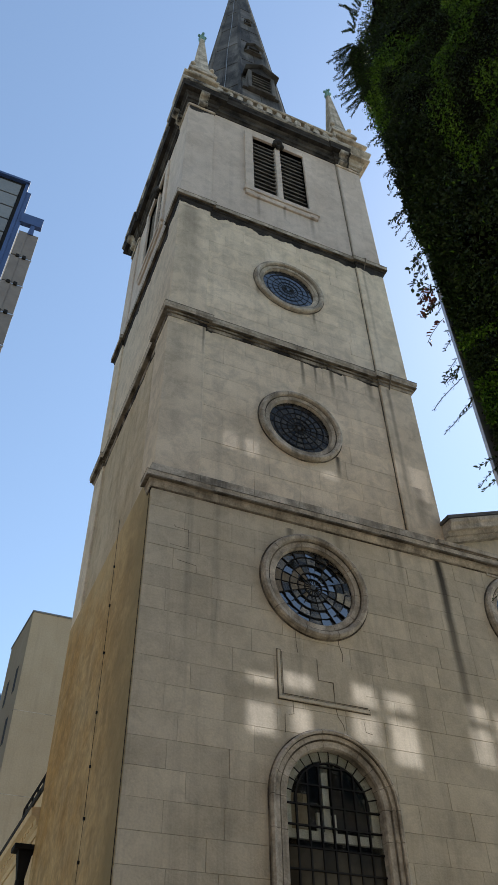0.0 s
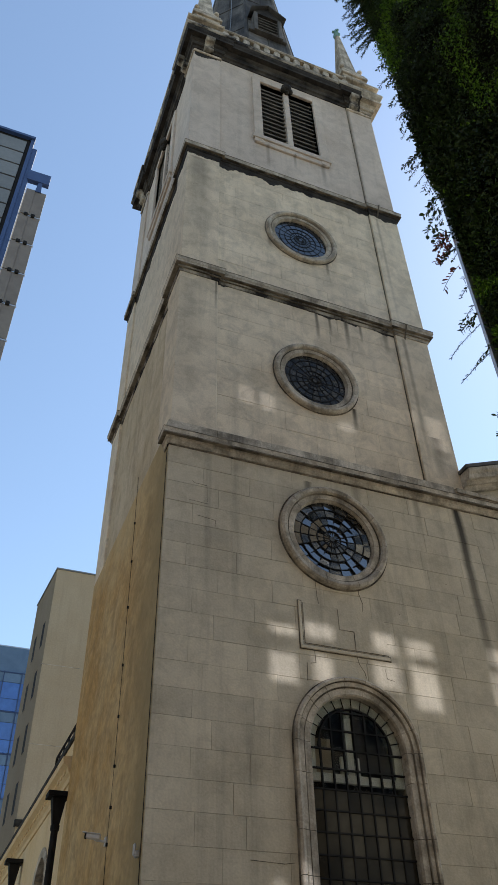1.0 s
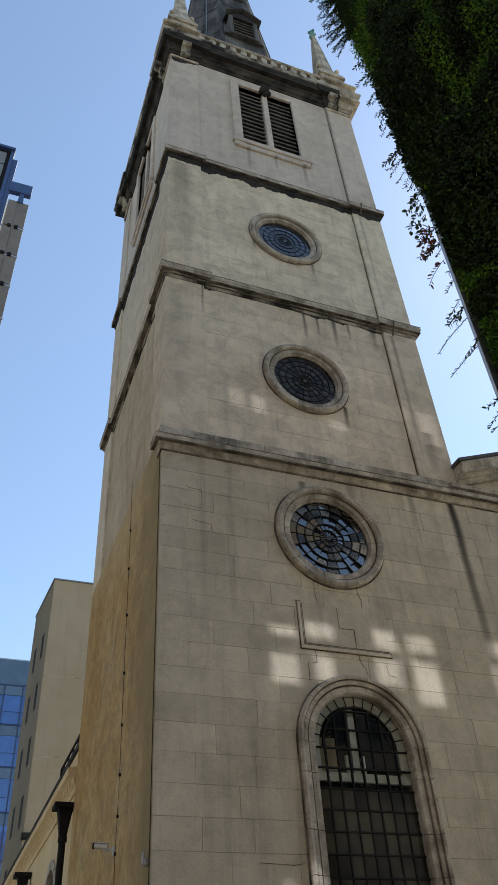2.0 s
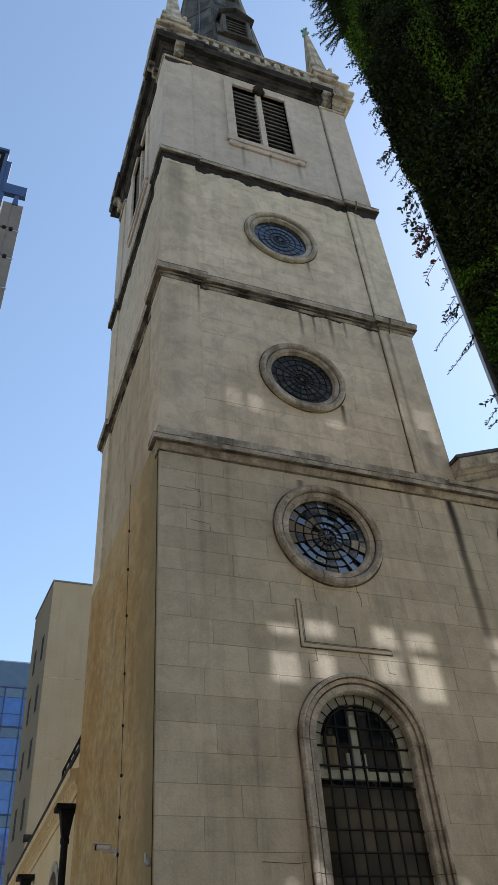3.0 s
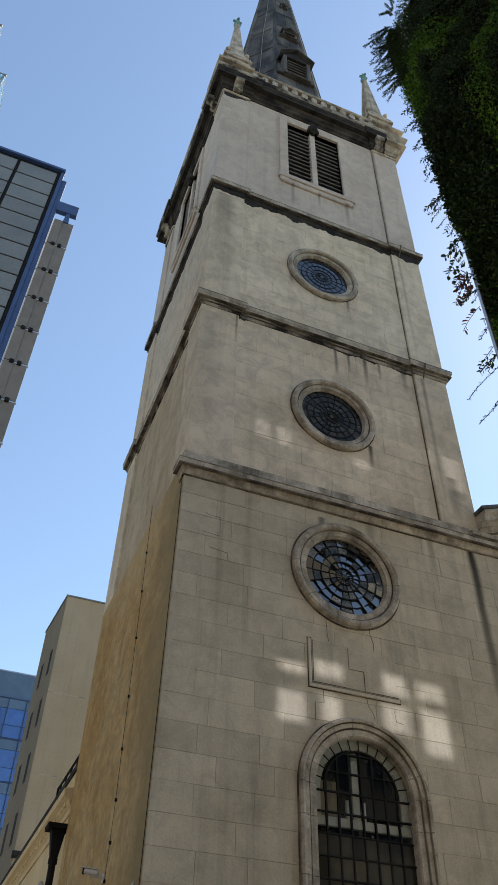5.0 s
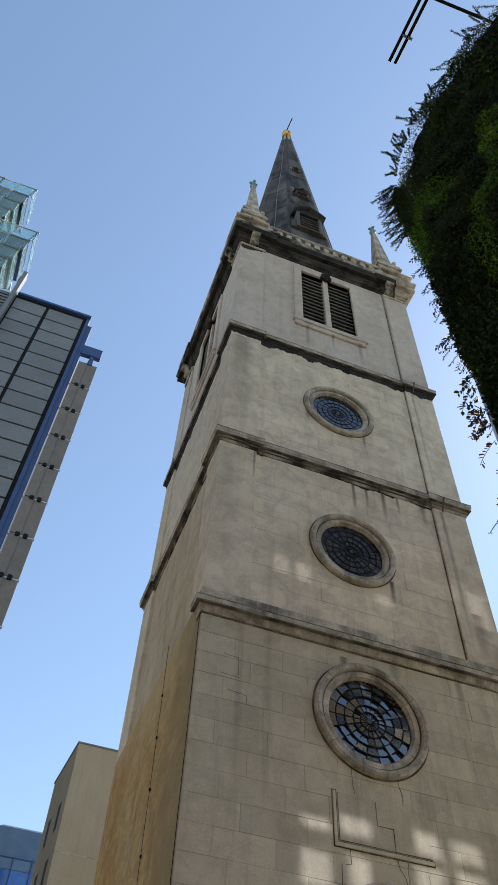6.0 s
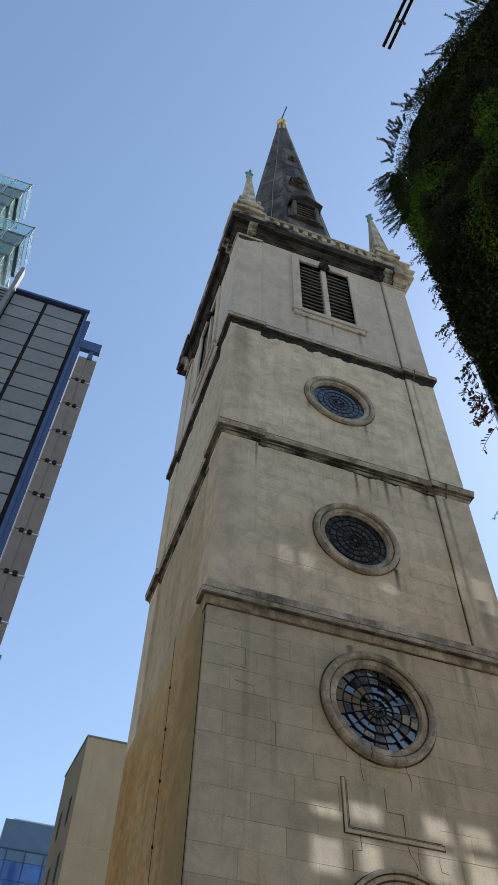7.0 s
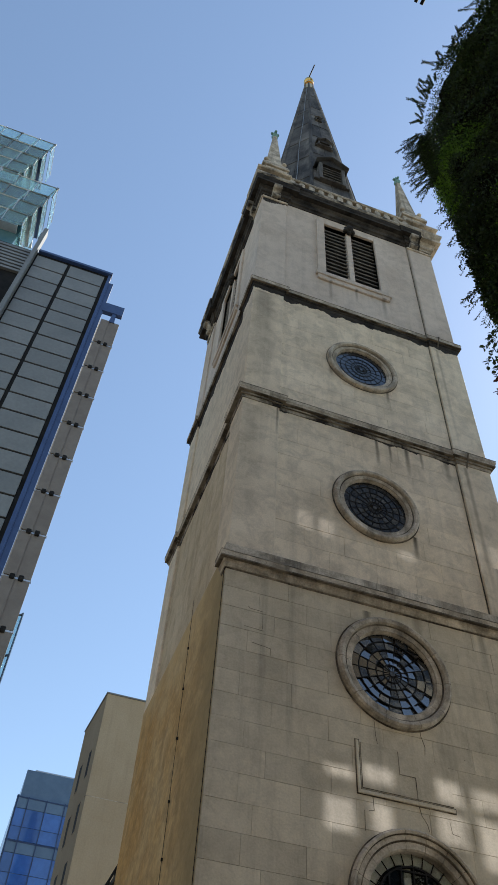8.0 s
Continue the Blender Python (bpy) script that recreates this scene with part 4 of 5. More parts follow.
def lucarne(z, w, h, deep, louvred):
    """A pedimented vent with swept cheeks that stands out from the spire's front face."""
    face = CY - spire_r(z) * math.cos(radians(22.5))
    m = Matrix.Translation((CX, face - deep, z))
    lean = 0.0953 * math.cos(radians(22.5))
    bm = bmesh.new()
    for sgn in (-1, 1):
        c0, c1 = sorted((sgn * w / 2, sgn * (w / 2 - 0.13 * w)))
        box(bm, c0, c1, 0, deep + 0.3 + lean * h, 0, h, m)
        # swept bracket beside each cheek
        sweepy = [(0.0, 0.0), (0.17 * w, 0.0), (0.15 * w, 0.12 * h), (0.08 * w, 0.3 * h), (0.04 * w, 0.6 * h), (0.0, 0.8 * h)]
        f = [bm.verts.new(m @ Vector((sgn * (w / 2 + q), deep * 0.35, zz))) for q, zz in sweepy]
        b = [bm.verts.new(m @ Vector((sgn * (w / 2 + q), deep + 0.3, zz))) for q, zz in sweepy]
        bm.faces.new(f), bm.faces.new(b[::-1])
        for i in range(6):
            bm.faces.new((f[i], b[i], b[(i + 1) % 6], f[(i + 1) % 6]))
    box(bm, -w / 2, w / 2, -0.02, deep + 0.3, -0.05, 0, m)
    bmesh.ops.recalc_face_normals(bm, faces=bm.faces[:])
    luc = part("lucarne", bm, LEAD, spire, "pedimented lead-clad louvred lucarne", bevel=0.01)
    back = deep + 0.4 + lean * h * 1.6
    e, rise, t = w / 2 + 0.13 * w, w * 0.62, 0.09 * w
    # raking mouldings of the pediment and its sunk face
    bm = bmesh.new()
    for sgn in (-1, 1):
        g = [(sgn * e, h), (sgn * e, h + t), (0, h + t + rise), (0, h + rise)]
        f = [bm.verts.new(m @ Vector((x, -0.12 * w, zz))) for x, zz in g]
        b = [bm.verts.new(m @ Vector((x, back, zz))) for x, zz in g]
        bm.faces.new(f), bm.faces.new(b[::-1])
        for i in range(4):
            bm.faces.new((f[i], b[i], b[(i + 1) % 4], f[(i + 1) % 4]))
    bmesh.ops.recalc_face_normals(bm, faces=bm.faces[:])
    part("gable", bm, LEAD, luc)
    bm = bmesh.new()
    g = [(-w / 2, h * 0.97), (w / 2, h * 0.97), (w / 2, h + t * 0.3), (0, h + rise * 0.98), (-w / 2, h + t * 0.3)]
    f = [bm.verts.new(m @ Vector((x, 0.02, zz))) for x, zz in g]
    b = [bm.verts.new(m @ Vector((x, back * 0.9, zz))) for x, zz in g]
    bm.faces.new(f), bm.faces.new(b[::-1])
    for i in range(5):
        bm.faces.new((f[i], b[i], b[(i + 1) % 5], f[(i + 1) % 5]))
    bmesh.ops.recalc_face_normals(bm, faces=bm.faces[:])
    part("tympanum", bm, SOOT_SHADE, luc)
    n = 6 if louvred else 3
    for k in range(n):
        bm = bmesh.new()
        box(bm, -w * 0.37, w * 0.37, -0.07, 0.07, -0.012, 0.012)
        bmesh.ops.transform(bm, matrix=m @ Matrix.Translation((0, 0.14, (k + 0.6) * h * 0.95 / n)) @ Matrix.Rotation(radians(40), 4, "X"), verts=bm.verts[:])
        part("louvre_slat", bm, SLAT, luc)
    # near-black sheet paints the unlit hollow behind the slats
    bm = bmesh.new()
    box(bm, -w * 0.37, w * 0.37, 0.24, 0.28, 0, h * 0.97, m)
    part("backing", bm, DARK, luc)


lucarne(33.2, 1.2, 1.7, 0.22, True)
lucarne(38.9, 0.7, 0.4, 0.2, False)
lucarne(44.4, 0.32, 0.34, 0.12, False)
bm = bmesh.new()
frustum(bm, CX, CY, 53.48, 54.49, 0.40, 0.34, 12)
frustum(bm, CX, CY, 54.49, 55.04, 0.30, 0.24, 12)
frustum(bm, CX, CY, 55.04, 55.23, 0.32, 0.32, 12)
frustum(bm, CX, CY, 55.23, 55.59, 0.2, 0.16, 12)
bmesh.ops.create_uvsphere(bm, u_segments=16, v_segments=10, radius=0.33, matrix=Matrix.Translation((CX, CY, 55.87)))
part("ball_finial", bm, GOLD, spire, "gilded ball finial")
bm = bmesh.new()
tube(bm, [(CX, CY, 56.05), (CX, CY, 56.79)], 0.04)
tube(bm, [(CX - 0.05, CY + 0.5, 56.60), (CX + 0.04, CY - 0.95, 56.65)], 0.04)
box(bm, CX - 0.02, CX + 0.02, CY + 0.1, CY + 0.5, 56.47, 56.79)
part("weather_vane", bm, IRON, spire, "dark metal weather vane")

# lightning conductor and cables
bm = bmesh.new()
tube(bm, [(X0 + 5.74, Y0 + 0.03, ZC), (X0 + 5.74, Y0 + 0.03, Z3 + 0.5), (X0 + 5.74, Y0 - 0.17, Z3 + 0.3), (X0 + 5.74, Y0 + 0.03, Z3 - 0.1), (X0 + 5.74, Y0 + 0.03, Z2 + 0.5), (X0 + 5.74, Y0 - 0.18, Z2 + 0.3), (X0 + 5.74, Y0 + 0.03, Z2 - 0.1), (X0 + 5.74, Y0 + 0.03, Z1 + 0.6)], 0.02, 6)
part("lightning_conductor", bm, surface("dull_strip", (0.10, 0.085, 0.065), (0.16, 0.135, 0.10)), tower, "dull metal strip down the tower")

# blocking course over the lowest string
stones("blocking_stone", wall_1, FRONT, -0.05, 2 * HALF - 0.3, Z1 + 0.292, Z1 + 0.53, -0.055, 0.2, 0.29, (0.95, 1.1, 1.3), [], MOULD, rng)

# ---------------------------------------------------------------- nave beside the tower
nave = thing("church_nave", (X1 + 4, Y0 + 6, 0), "pale limestone church nave with pediment beside the tower", "church")
OPEN_N = [circle(X1 + 1.64 - X0, 9.5, 0.95)]
bm = bmesh.new()
slab(bm, FRONT, 2 * HALF + 0.002, 2 * HALF + 8, 0, Z1 + 0.4, 0.007, 0.7, OPEN_N)
bmesh.ops.remove_doubles(bm, verts=bm.verts[:], dist=0.0005)
nave_wall = part("front_wall", bm, JOINT, nave, "ashlar front wall")
rose_window(nave, FRONT, X1 + 1.64 - X0, 9.5, 0.0)
bm = bmesh.new()
for q in ((X1 + 0.85, X1 + 2.45, 10.42, 10.46), (X1 + 0.85, X1 + 0.89, 10.46, 10.7), (X1 + 2.41, X1 + 2.45, 10.46, 10.7)):
    box(bm, q[0], q[1], Y0 - 0.03, Y0 + 0.05, q[2], q[3])
part("tablet_moulding", bm, MOULD, nave)
# pediment: level cornice, raking cornice, sunk tympanum
bm = bmesh.new()
sweep(bm, [(X1 - 0.3, Y0), (X1 + 8, Y0)], [(-0.05, Z1 + 0.29), (0.07, Z1 + 0.29), (0.09, Z1 + 0.36), (0.14, Z1 + 0.35), (0.15, Z1 + 0.44), (0.03, Z1 + 0.48), (-0.05, Z1 + 0.48)], closed=False)
part("level_cornice", bm, MOULD, nave, "stone cornice under the pediment")
bm = bmesh.new()
rake = [(-0.05, 0.0), (0.05, 0.0), (0.07, 0.12), (0.15, 0.11), (0.16, 0.2), (0.27, 0.19), (0.28, 0.3), (0.32, 0.36), (0.32, 0.44), (-0.05, 0.46)]
ends = []
for x, z in ((X1 - 0.02, Z1 + 0.48), (X1 + 7.5, Z1 + 0.48 + 7.5 * 0.38)):
    ends.append([bm.verts.new((x, Y0 - o, z + h)) for o, h in rake])
for j in range(len(rake)):
    bm.faces.new((ends[0][j], ends[1][j], ends[1][(j + 1) % len(rake)], ends[0][(j + 1) % len(rake)]))
bm.faces.new(ends[0]), bm.faces.new(ends[1])
part("raking_cornice", bm, MOULD, nave, "sloping stone cornice of the pediment")
bm = bmesh.new()
tri = [(X1 + 0.1, Z1 + 0.6), (X1 + 7.5, Z1 + 0.6), (X1 + 7.5, Z1 + 0.7 + 7.4 * 0.38)]
f = [bm.verts.new((x, Y0 + 0.06, z)) for x, z in tri]
b = [bm.verts.new((x, Y0 + 0.6, z)) for x, z in tri]
bm.faces.new(f), bm.faces.new(b[::-1])
for i in range(3):
    bm.faces.new((f[i], b[i], b[(i + 1) % 3], f[(i + 1) % 3]))
part("tympanum", bm, STONE, nave)
bm = bmesh.new()
tri = [(X1 - 0.05, Z1 + 0.95), (X1 + 7.6, Z1 + 0.95 + 7.6 * 0.38), (X1 + 7.6, Z1 + 1.05 + 7.6 * 0.38), (X1 - 0.05, Z1 + 1.03)]
f = [bm.verts.new((x, Y0 - 0.3, z)) for x, z in tri]
b = [bm.verts.new((x, Y0 + 14, z)) for x, z in tri]
bm.faces.new(f), bm.faces.new(b[::-1])
for i in range(4):
    bm.faces.new((f[i], b[i], b[(i + 1) % 4], f[(i + 1) % 4]))
part("lead_roof", bm, LEAD, nave, "lead roof slope")
bm = bmesh.new()
box(bm, X1 + 7.4, X1 + 8, Y0 + 0.7, Y0 + 14, 0, Z1 + 0.4)
box(bm, X1, X1 + 8, Y0 + 13.4, Y0 + 14, 0, Z1 + 0.4)
part("rear_wall", bm, STONE, nave)

# ---------------------------------------------------------------- lower wing behind the tower, along the lane
XW, YW0, YW1, ZW = X0 + 0.06, Y1 + 0.02, 31.0, 7.45
PLASTER = surface("ochre_plaster", (0.68, 0.50, 0.27), (0.76, 0.60, 0.37), scale=0.5, streak=0.2, streak_col=(0.2, 0.15, 0.1), spec=0.2)
wing = thing("church_wing", (XW + 2, 24, 0), "ochre plastered low church wing with arched windows", "church")
WINGM = Matrix.Translation((XW, YW1, 0)) @ Matrix.Rotation(radians(-90), 4, "Z")
WING_WIN = [YW1 - 19.3, YW1 - 26.2]
bm = bmesh.new()
slab(bm, WINGM, 0, YW1 - YW0, 0, ZW, 0, 0.5, [arch(w, 0.75, 2.0, 4.9) for w in WING_WIN])
bmesh.ops.remove_doubles(bm, verts=bm.verts[:], dist=0.0005)
part("lane_wall", bm, PLASTER, wing)
bm = bmesh.new()
box(bm, XW, XW + 6.5, YW0, YW1, ZW, ZW + 0.1)
part("flat_roof", bm, LEAD, wing)
bm = bmesh.new()
prof = [(-0.05, 6.55), (0.03, 6.55), (0.05, 6.65), (0.10, 6.7), (0.12, 6.8), (0.22, 6.86), (0.24, 6.98), (0.03, 7.02), (-0.05, 7.02)]
sweep(bm, [(XW, YW1), (XW, YW0)], prof, closed=False)
part("eaves_cornice", bm, PLASTER, wing, "stone eaves cornice")
for k in range(40):
    y = YW0 + 0.3 + k * 0.34
    bm = bmesh.new()
    box(bm, XW - 0.13, XW - 0.02, y, y + 0.16, 6.72, 6.84)
    part("dentil", bm, PLASTER, wing)
bm = bmesh.new()
sweep(bm, [(XW, YW1), (XW, YW0)], [(-0.3, ZW), (0.04, ZW), (0.05, ZW + 0.1), (-0.3, ZW + 0.12)], closed=False)
part("coping", bm, SOOT_SHADE, wing, "dark parapet coping")
for w in WING_WIN:
    bm = bmesh.new()
    lathe_ring(bm, (w, 4.9), WINGM, [(0.73, -0.2), (0.73, 0.03), (0.85, 0.05), (0.93, 0.03), (0.93, -0.05), (0.74, -0.06)], 24, 0, math.pi)
    for sgn in (-1, 1):
        box(bm, w + sgn * 0.83 - 0.1, w + sgn * 0.83 + 0.1, -0.04, 0.1, 2.0, 4.9, WINGM)
    wwin = part("arched_window", bm, MOULD, wing, "round-headed side window")
    bm = bmesh.new()
    box(bm, w - 0.75, w + 0.75, 0.18, 0.2, 2.0, 5.7, WINGM)
    part("glazing", bm, GLASS_DARK, wwin)
for y in (16.75, 22.9):
    bm = bmesh.new()
    tube(bm, [(XW - 0.2, y, 0.0), (XW - 0.2, y, 6.2)], 0.07, 10)
    for z in (2.2, 4.4, 5.6):
        tube(bm, [(XW - 0.2, y, z), (XW - 0.2, y, z + 0.1)], 0.09, 10)
    pipe = part("downpipe", bm, IRON, wing, "black cast-iron downpipe", smooth=False)
    bm = bmesh.new()
    frustum(bm, XW - 0.2, y, 5.7, 6.2, 0.1, 0.2)
    box(bm, XW - 0.44, XW - 0.01, y - 0.2, y + 0.2, 6.2, 6.3)
    part("hopper_head", bm, IRON, pipe, bevel=0.01)
bm = bmesh.new()
tube(bm, [(XW + 0.15, YW0, 8.12), (XW + 0.15, 20.3, 8.12), (XW + 0.15, 20.4, ZW + 0.1)], 0.03, 6)
tube(bm, [(XW + 0.15, YW0, 7.85), (XW + 0.15, 20.3, 7.85)], 0.02, 6)
rail = part("roof_railing", bm, IRON, wing, "black iron roof railing")
for k in range(6):
    bm = bmesh.new()
    tube(bm, [(XW + 0.15, YW0 + 0.2 + 0.62 * k, ZW + 0.05), (XW + 0.15, YW0 + 0.2 + 0.62 * k, 8.12)], 0.022, 6)
    part("post", bm, IRON, rail)

# fittings on the rendered flank
bm = bmesh.new()
cable = [(X0 - 0.015, 12.5, Z1 + 0.9), (X0 - 0.015, 12.44, 10.2), (X0 - 0.015, 12.4, 9.3), (X0 - 0.02, 12.34, 8.3), (X0 - 0.015, 12.33, 7.2), (X0 - 0.015, 12.3, 6.3), (X0 - 0.02, 12.24, 5.5), (X0 - 0.02, 12.25, 4.9), (X0 - 0.015, 12.3, 4.4), (X0 - 0.015, 12.2, 3.0), (X0 - 0.015, 12.2, 0.1)]
tube(bm, cable, 0.0045, 5)
for p in cable[1:-2]:
    box(bm, p[0] - 0.014, p[0] + 0.02, p[1] - 0.013, p[1] + 0.013, p[2] - 0.022, p[2] + 0.022)
tagged(part("wall_cable", bm, IRON), "thin black cable clipped down the rendered wall", "cable")
bm = bmesh.new()
tube(bm, [(X0 - 0.02, Y0 + 0.035, Z1), (X0 - 0.02, Y0 + 0.04, 0.05)], 0.006, 6)
tagged(part("corner_conduit", bm, IRON), "dark conduit down the tower's corner", "pipe")
cctv = thing("security_camera", (X0 - 0.1, 12.35, 4.5), "white bullet security camera on a wall bracket", "security camera")
bm = bmesh.new()
cm = Matrix.Translation((X0 - 0.2, 12.42, 4.52)) @ Euler((radians(8), radians(0), radians(65))).to_matrix().to_4x4() @ Matrix.Scale(0.66, 4)
box(bm, -0.055, 0.055, -0.17, 0.17, -0.05, 0.06, cm)
part("housing", bm, WHITE, cctv, bevel=0.015)
bm = bmesh.new()
box(bm, -0.068, 0.068, -0.16, 0.26, 0.062, 0.078, cm)
part("sunshield", bm, WHITE, cctv, bevel=0.004)
bm = bmesh.new()
tube(bm, [cm @ Vector((0, 0.16, 0)), cm @ Vector((0, 0.19, 0))], 0.042, 12)
part("lens", bm, IRON, cctv)
bm = bmesh.new()
tube(bm, [(X0 - 0.2, 12.42, 4.5), (X0 - 0.14, 12.40, 4.47), (X0 - 0.0, 12.38, 4.46)], 0.018, 8)
box(bm, X0 - 0.03, X0, 12.33, 12.43, 4.40, 4.52)
part("bracket", bm, WHITE, cctv)
bm = bmesh.new()
box(bm, X0 - 0.06, X0, Y0 + 0.14, Y0 + 0.22, 3.84, 3.92)
box(bm, X0 - 0.08, X0 - 0.05, Y0 + 0.15, Y0 + 0.21, 3.86, 4.0)
tagged(part("wall_light", bm, STEEL, bevel=0.012), "small grey wall light box on render", "light")

# ---------------------------------------------------------------- plain pale block behind
BY = 40.0
block = thing("office_block", (6, 45, 0), "plain pale concrete block with slit windows on its flank", "office building")
BZ = 25.03
near, far = Vector((4.09, BY)), Vector((3.73, 44.8))
bm = bmesh.new()
pts = [near, Vector((near.x + 9, BY)), Vector((near.x + 9, far.y)), far]
lo, hi = ([bm.verts.new((p.x, p.y, z)) for p in pts] for z in (0, BZ))
for i in range(4):
    bm.faces.new((lo[i], lo[(i + 1) % 4], hi[(i + 1) % 4], hi[i]))
bm.faces.new(hi), bm.faces.new(lo[::-1])
part("wall_shell", bm, CONC, block)
bm = bmesh.new()
for z in (11.4, 15.0, 19.2):
    box(bm, near.x - 0.04, near.x + 9.02, BY - 0.008, BY + 0.2, z, z + 0.035)
part("joint_line", bm, JOINT, block)
bm = bmesh.new()
lo, hi = ([bm.verts.new((p.x + (-0.05 if i in (0, 3) else 0.05), p.y + (-0.05 if i < 2 else 0.05), z)) for i, p in enumerate(pts)] for z in (BZ, BZ + 0.09))
for i in range(4):
    bm.faces.new((lo[i], lo[(i + 1) % 4], hi[(i + 1) % 4], hi[i]))
bm.faces.new(hi), bm.faces.new(lo[::-1])
part("coping", bm, PANEL, block, "thin grey metal roof coping")
bm = bmesh.new()
box(bm, near.x - 0.08, near.x + 1.0, BY - 0.12, BY + 0.1, 11.2, 11.5)
part("ledge", bm, SOOT_SHADE, block)
way = (far - near).normalized()
side = Vector((-way.y, way.x))
if side.x > 0:
    side = -side
for k in range(6):
    for d in (1.3, 3.3):
        z = 6.2 + 2.9 * k
        c = near + way * d
        m = Matrix(((way.x, side.x, 0, c.x), (way.y, side.y, 0, c.y), (0, 0, 1, z), (0, 0, 0, 1)))
        # near-black slab painted as an unlit opening
        bm = bmesh.new()
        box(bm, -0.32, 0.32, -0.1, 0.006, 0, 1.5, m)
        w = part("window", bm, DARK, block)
        bm = bmesh.new()
        for q in ((-0.36, -0.32, 0, 1.5), (0.32, 0.36, 0, 1.5), (-0.36, 0.36, 1.5, 1.55), (-0.36, 0.36, -0.05, 0)):
            box(bm, q[0], q[1], -0.1, 0.014, q[2], q[3], m)
        part("frame", bm, CONC, w)

# blue glazed office further off
GY = 70.0
gx0, gx1, gz = GY * math.tan(radians(1.1)), GY * math.tan(radians(10)), 1.6 + GY * 0.458
glazed = thing("glass_office", ((gx0 + gx1) / 2, GY + 8, 0), "blue glazed office building with pale spandrels", "office building")
bm = bmesh.new()
box(bm, gx0, gx1, GY, GY + 16, 0, gz - 2.3)
box(bm, gx0 + 0.25, gx1, GY + 0.1, GY + 15, gz - 2.3, gz)
part("frame_core", bm, PALE_BLUE, glazed)
bm = bmesh.new()
box(bm, gx0 + 1.0, gx1, GY + 1.5, GY + 14, gz + 0.4, gz + 0.75)
part("roof_edge", bm, STEEL, glazed)
bm = bmesh.new()
box(bm, gx0 + 1.3, gx1, GY + 1.9, GY + 13, gz, gz + 0.4)
part("roof_plinth", bm, PANEL, glazed)
fl = 3.6
for k in range(8):
    z = gz - 2.5 - fl * k
    x = gx0 + 0.12
    for c in range(5):
        w = (0.9, 1.6, 1.6, 1.6, 1.6)[c]
        for lo_, hi_, mt, nm in ((z - 2.4, z - 0.95, BGLASS, "pane"), (z - 0.9, z - 0.05, PALE_BLUE, "spandrel"), (z - 3.5, z - 2.45, BGLASS, "pane")):
            bm = bmesh.new()
            box(bm, x + 0.03, x + w - 0.03, GY - 0.06, GY + 0.02, lo_, hi_)
            part(nm, bm, mt, glazed)
        x += w
    bm = bmesh.new()
    box(bm, gx0 - 0.03, gx1, GY - 0.1, GY + 0.02, z - 0.05, z + 0.05)
    part("floor_band", bm, BLUE, glazed)
for c, x in enumerate((0.1, 1.02, 2.62, 4.22, 5.82)):
    bm = bmesh.new()
    box(bm, gx0 + x - 0.04, gx0 + x + 0.04, GY - 0.12, GY + 0.02, 2, gz - 2.4)
    part("mullion", bm, BLUE, glazed)

# ---------------------------------------------------------------- dark clad office with hung fins
MY = 36.0
clad = thing("clad_office", (-9, MY + 8, 0), "dark grey panel-clad office with blue edge and hung fins", "office building")
mx1, mx0 = -3.97, -10.4
mz = 62.44
bm = bmesh.new()
box(bm, mx0 - 6, mx1 + 0.1, MY + 0.08, MY + 14, 0, mz - 0.15)
part("core", bm, IRON, clad)
mid_x = -7.6
row_h = 1.85
for k in range(26):
    z = mz - 0.75 - row_h * k
    for lo_, hi_ in ((mx0 - 3.6, mx0 - 0.5), (mx0 - 0.1 + 0.15, mid_x - 0.12), (mid_x + 0.16, mx1 - 0.45)):
        if k < 9 and lo_ < mx0:
            continue
        bm = bmesh.new()
        box(bm, lo_, hi_, MY - 0.02, MY + 0.1, z - row_h + 0.17, z)
        part("cladding_panel", bm, PANEL, clad)
bm = bmesh.new()
box(bm, mx0, mx1 + 0.15, MY - 0.25, MY + 0.3, mz - 0.28, mz)
box(bm, mx1 - 0.15, mx1 + 0.12, MY - 0.1, MY + 0.3, 0, mz - 0.28)
box(bm, mx1 + 0.12, mx1 + 0.5, MY + 0.0, MY + 0.3, 0, mz - 1.4)
part("edge_trim", bm, BLUE, clad, "dark blue steel edge trim")
fx0, fx1 = -3.36, -1.85
bm = bmesh.new()
box(bm, mx1 + 0.4, fx1 + 0.0, MY - 0.1, MY + 0.3, 56.5, 57.75)
frustum(bm, (fx0 + fx1) / 2 + 0.1, MY + 0.1, 55.1, 56.5, 0.32, 0.2)
part("fin_bracket", bm, BLUE, clad)
for k in range(15):
    z = 55.2 - 3.38 * k
    h = 3.38
    bm = bmesh.new()
    box(bm, fx0, (fx0 + fx1) / 2 - 0.1, MY - 0.1, MY + 0.02, z - h + 0.14, z)
    box(bm, (fx0 + fx1) / 2 - 0.16, fx1, MY - 0.04, MY + 0.08, z - h + 0.14, z)
    fin = part("hung_fin", bm, FIN, clad, "grey-brown hung shading fin")
    bm = bmesh.new()
    box(bm, fx0 - 0.1, fx1 + 0.05, MY - 0.02, MY + 0.1, z - h + 0.02, z - h + 0.13)
    part("rail", bm, STEEL, fin)
    for d in (-0.28, 0.22):
        bm = bmesh.new()
        box(bm, (fx0 + fx1) / 2 + d - 0.14, (fx0 + fx1) / 2 + d + 0.14, MY - 0.2, MY, z - h - 0.12, z - h + 0.24)
        part("clip", bm, IRON, fin, bevel=0.05)
bm = bmesh.new()
box(bm, mx0 - 0.45, mx0 - 0.1, MY - 0.6, MY + 0.2, mz - 22, mz + 3.2)
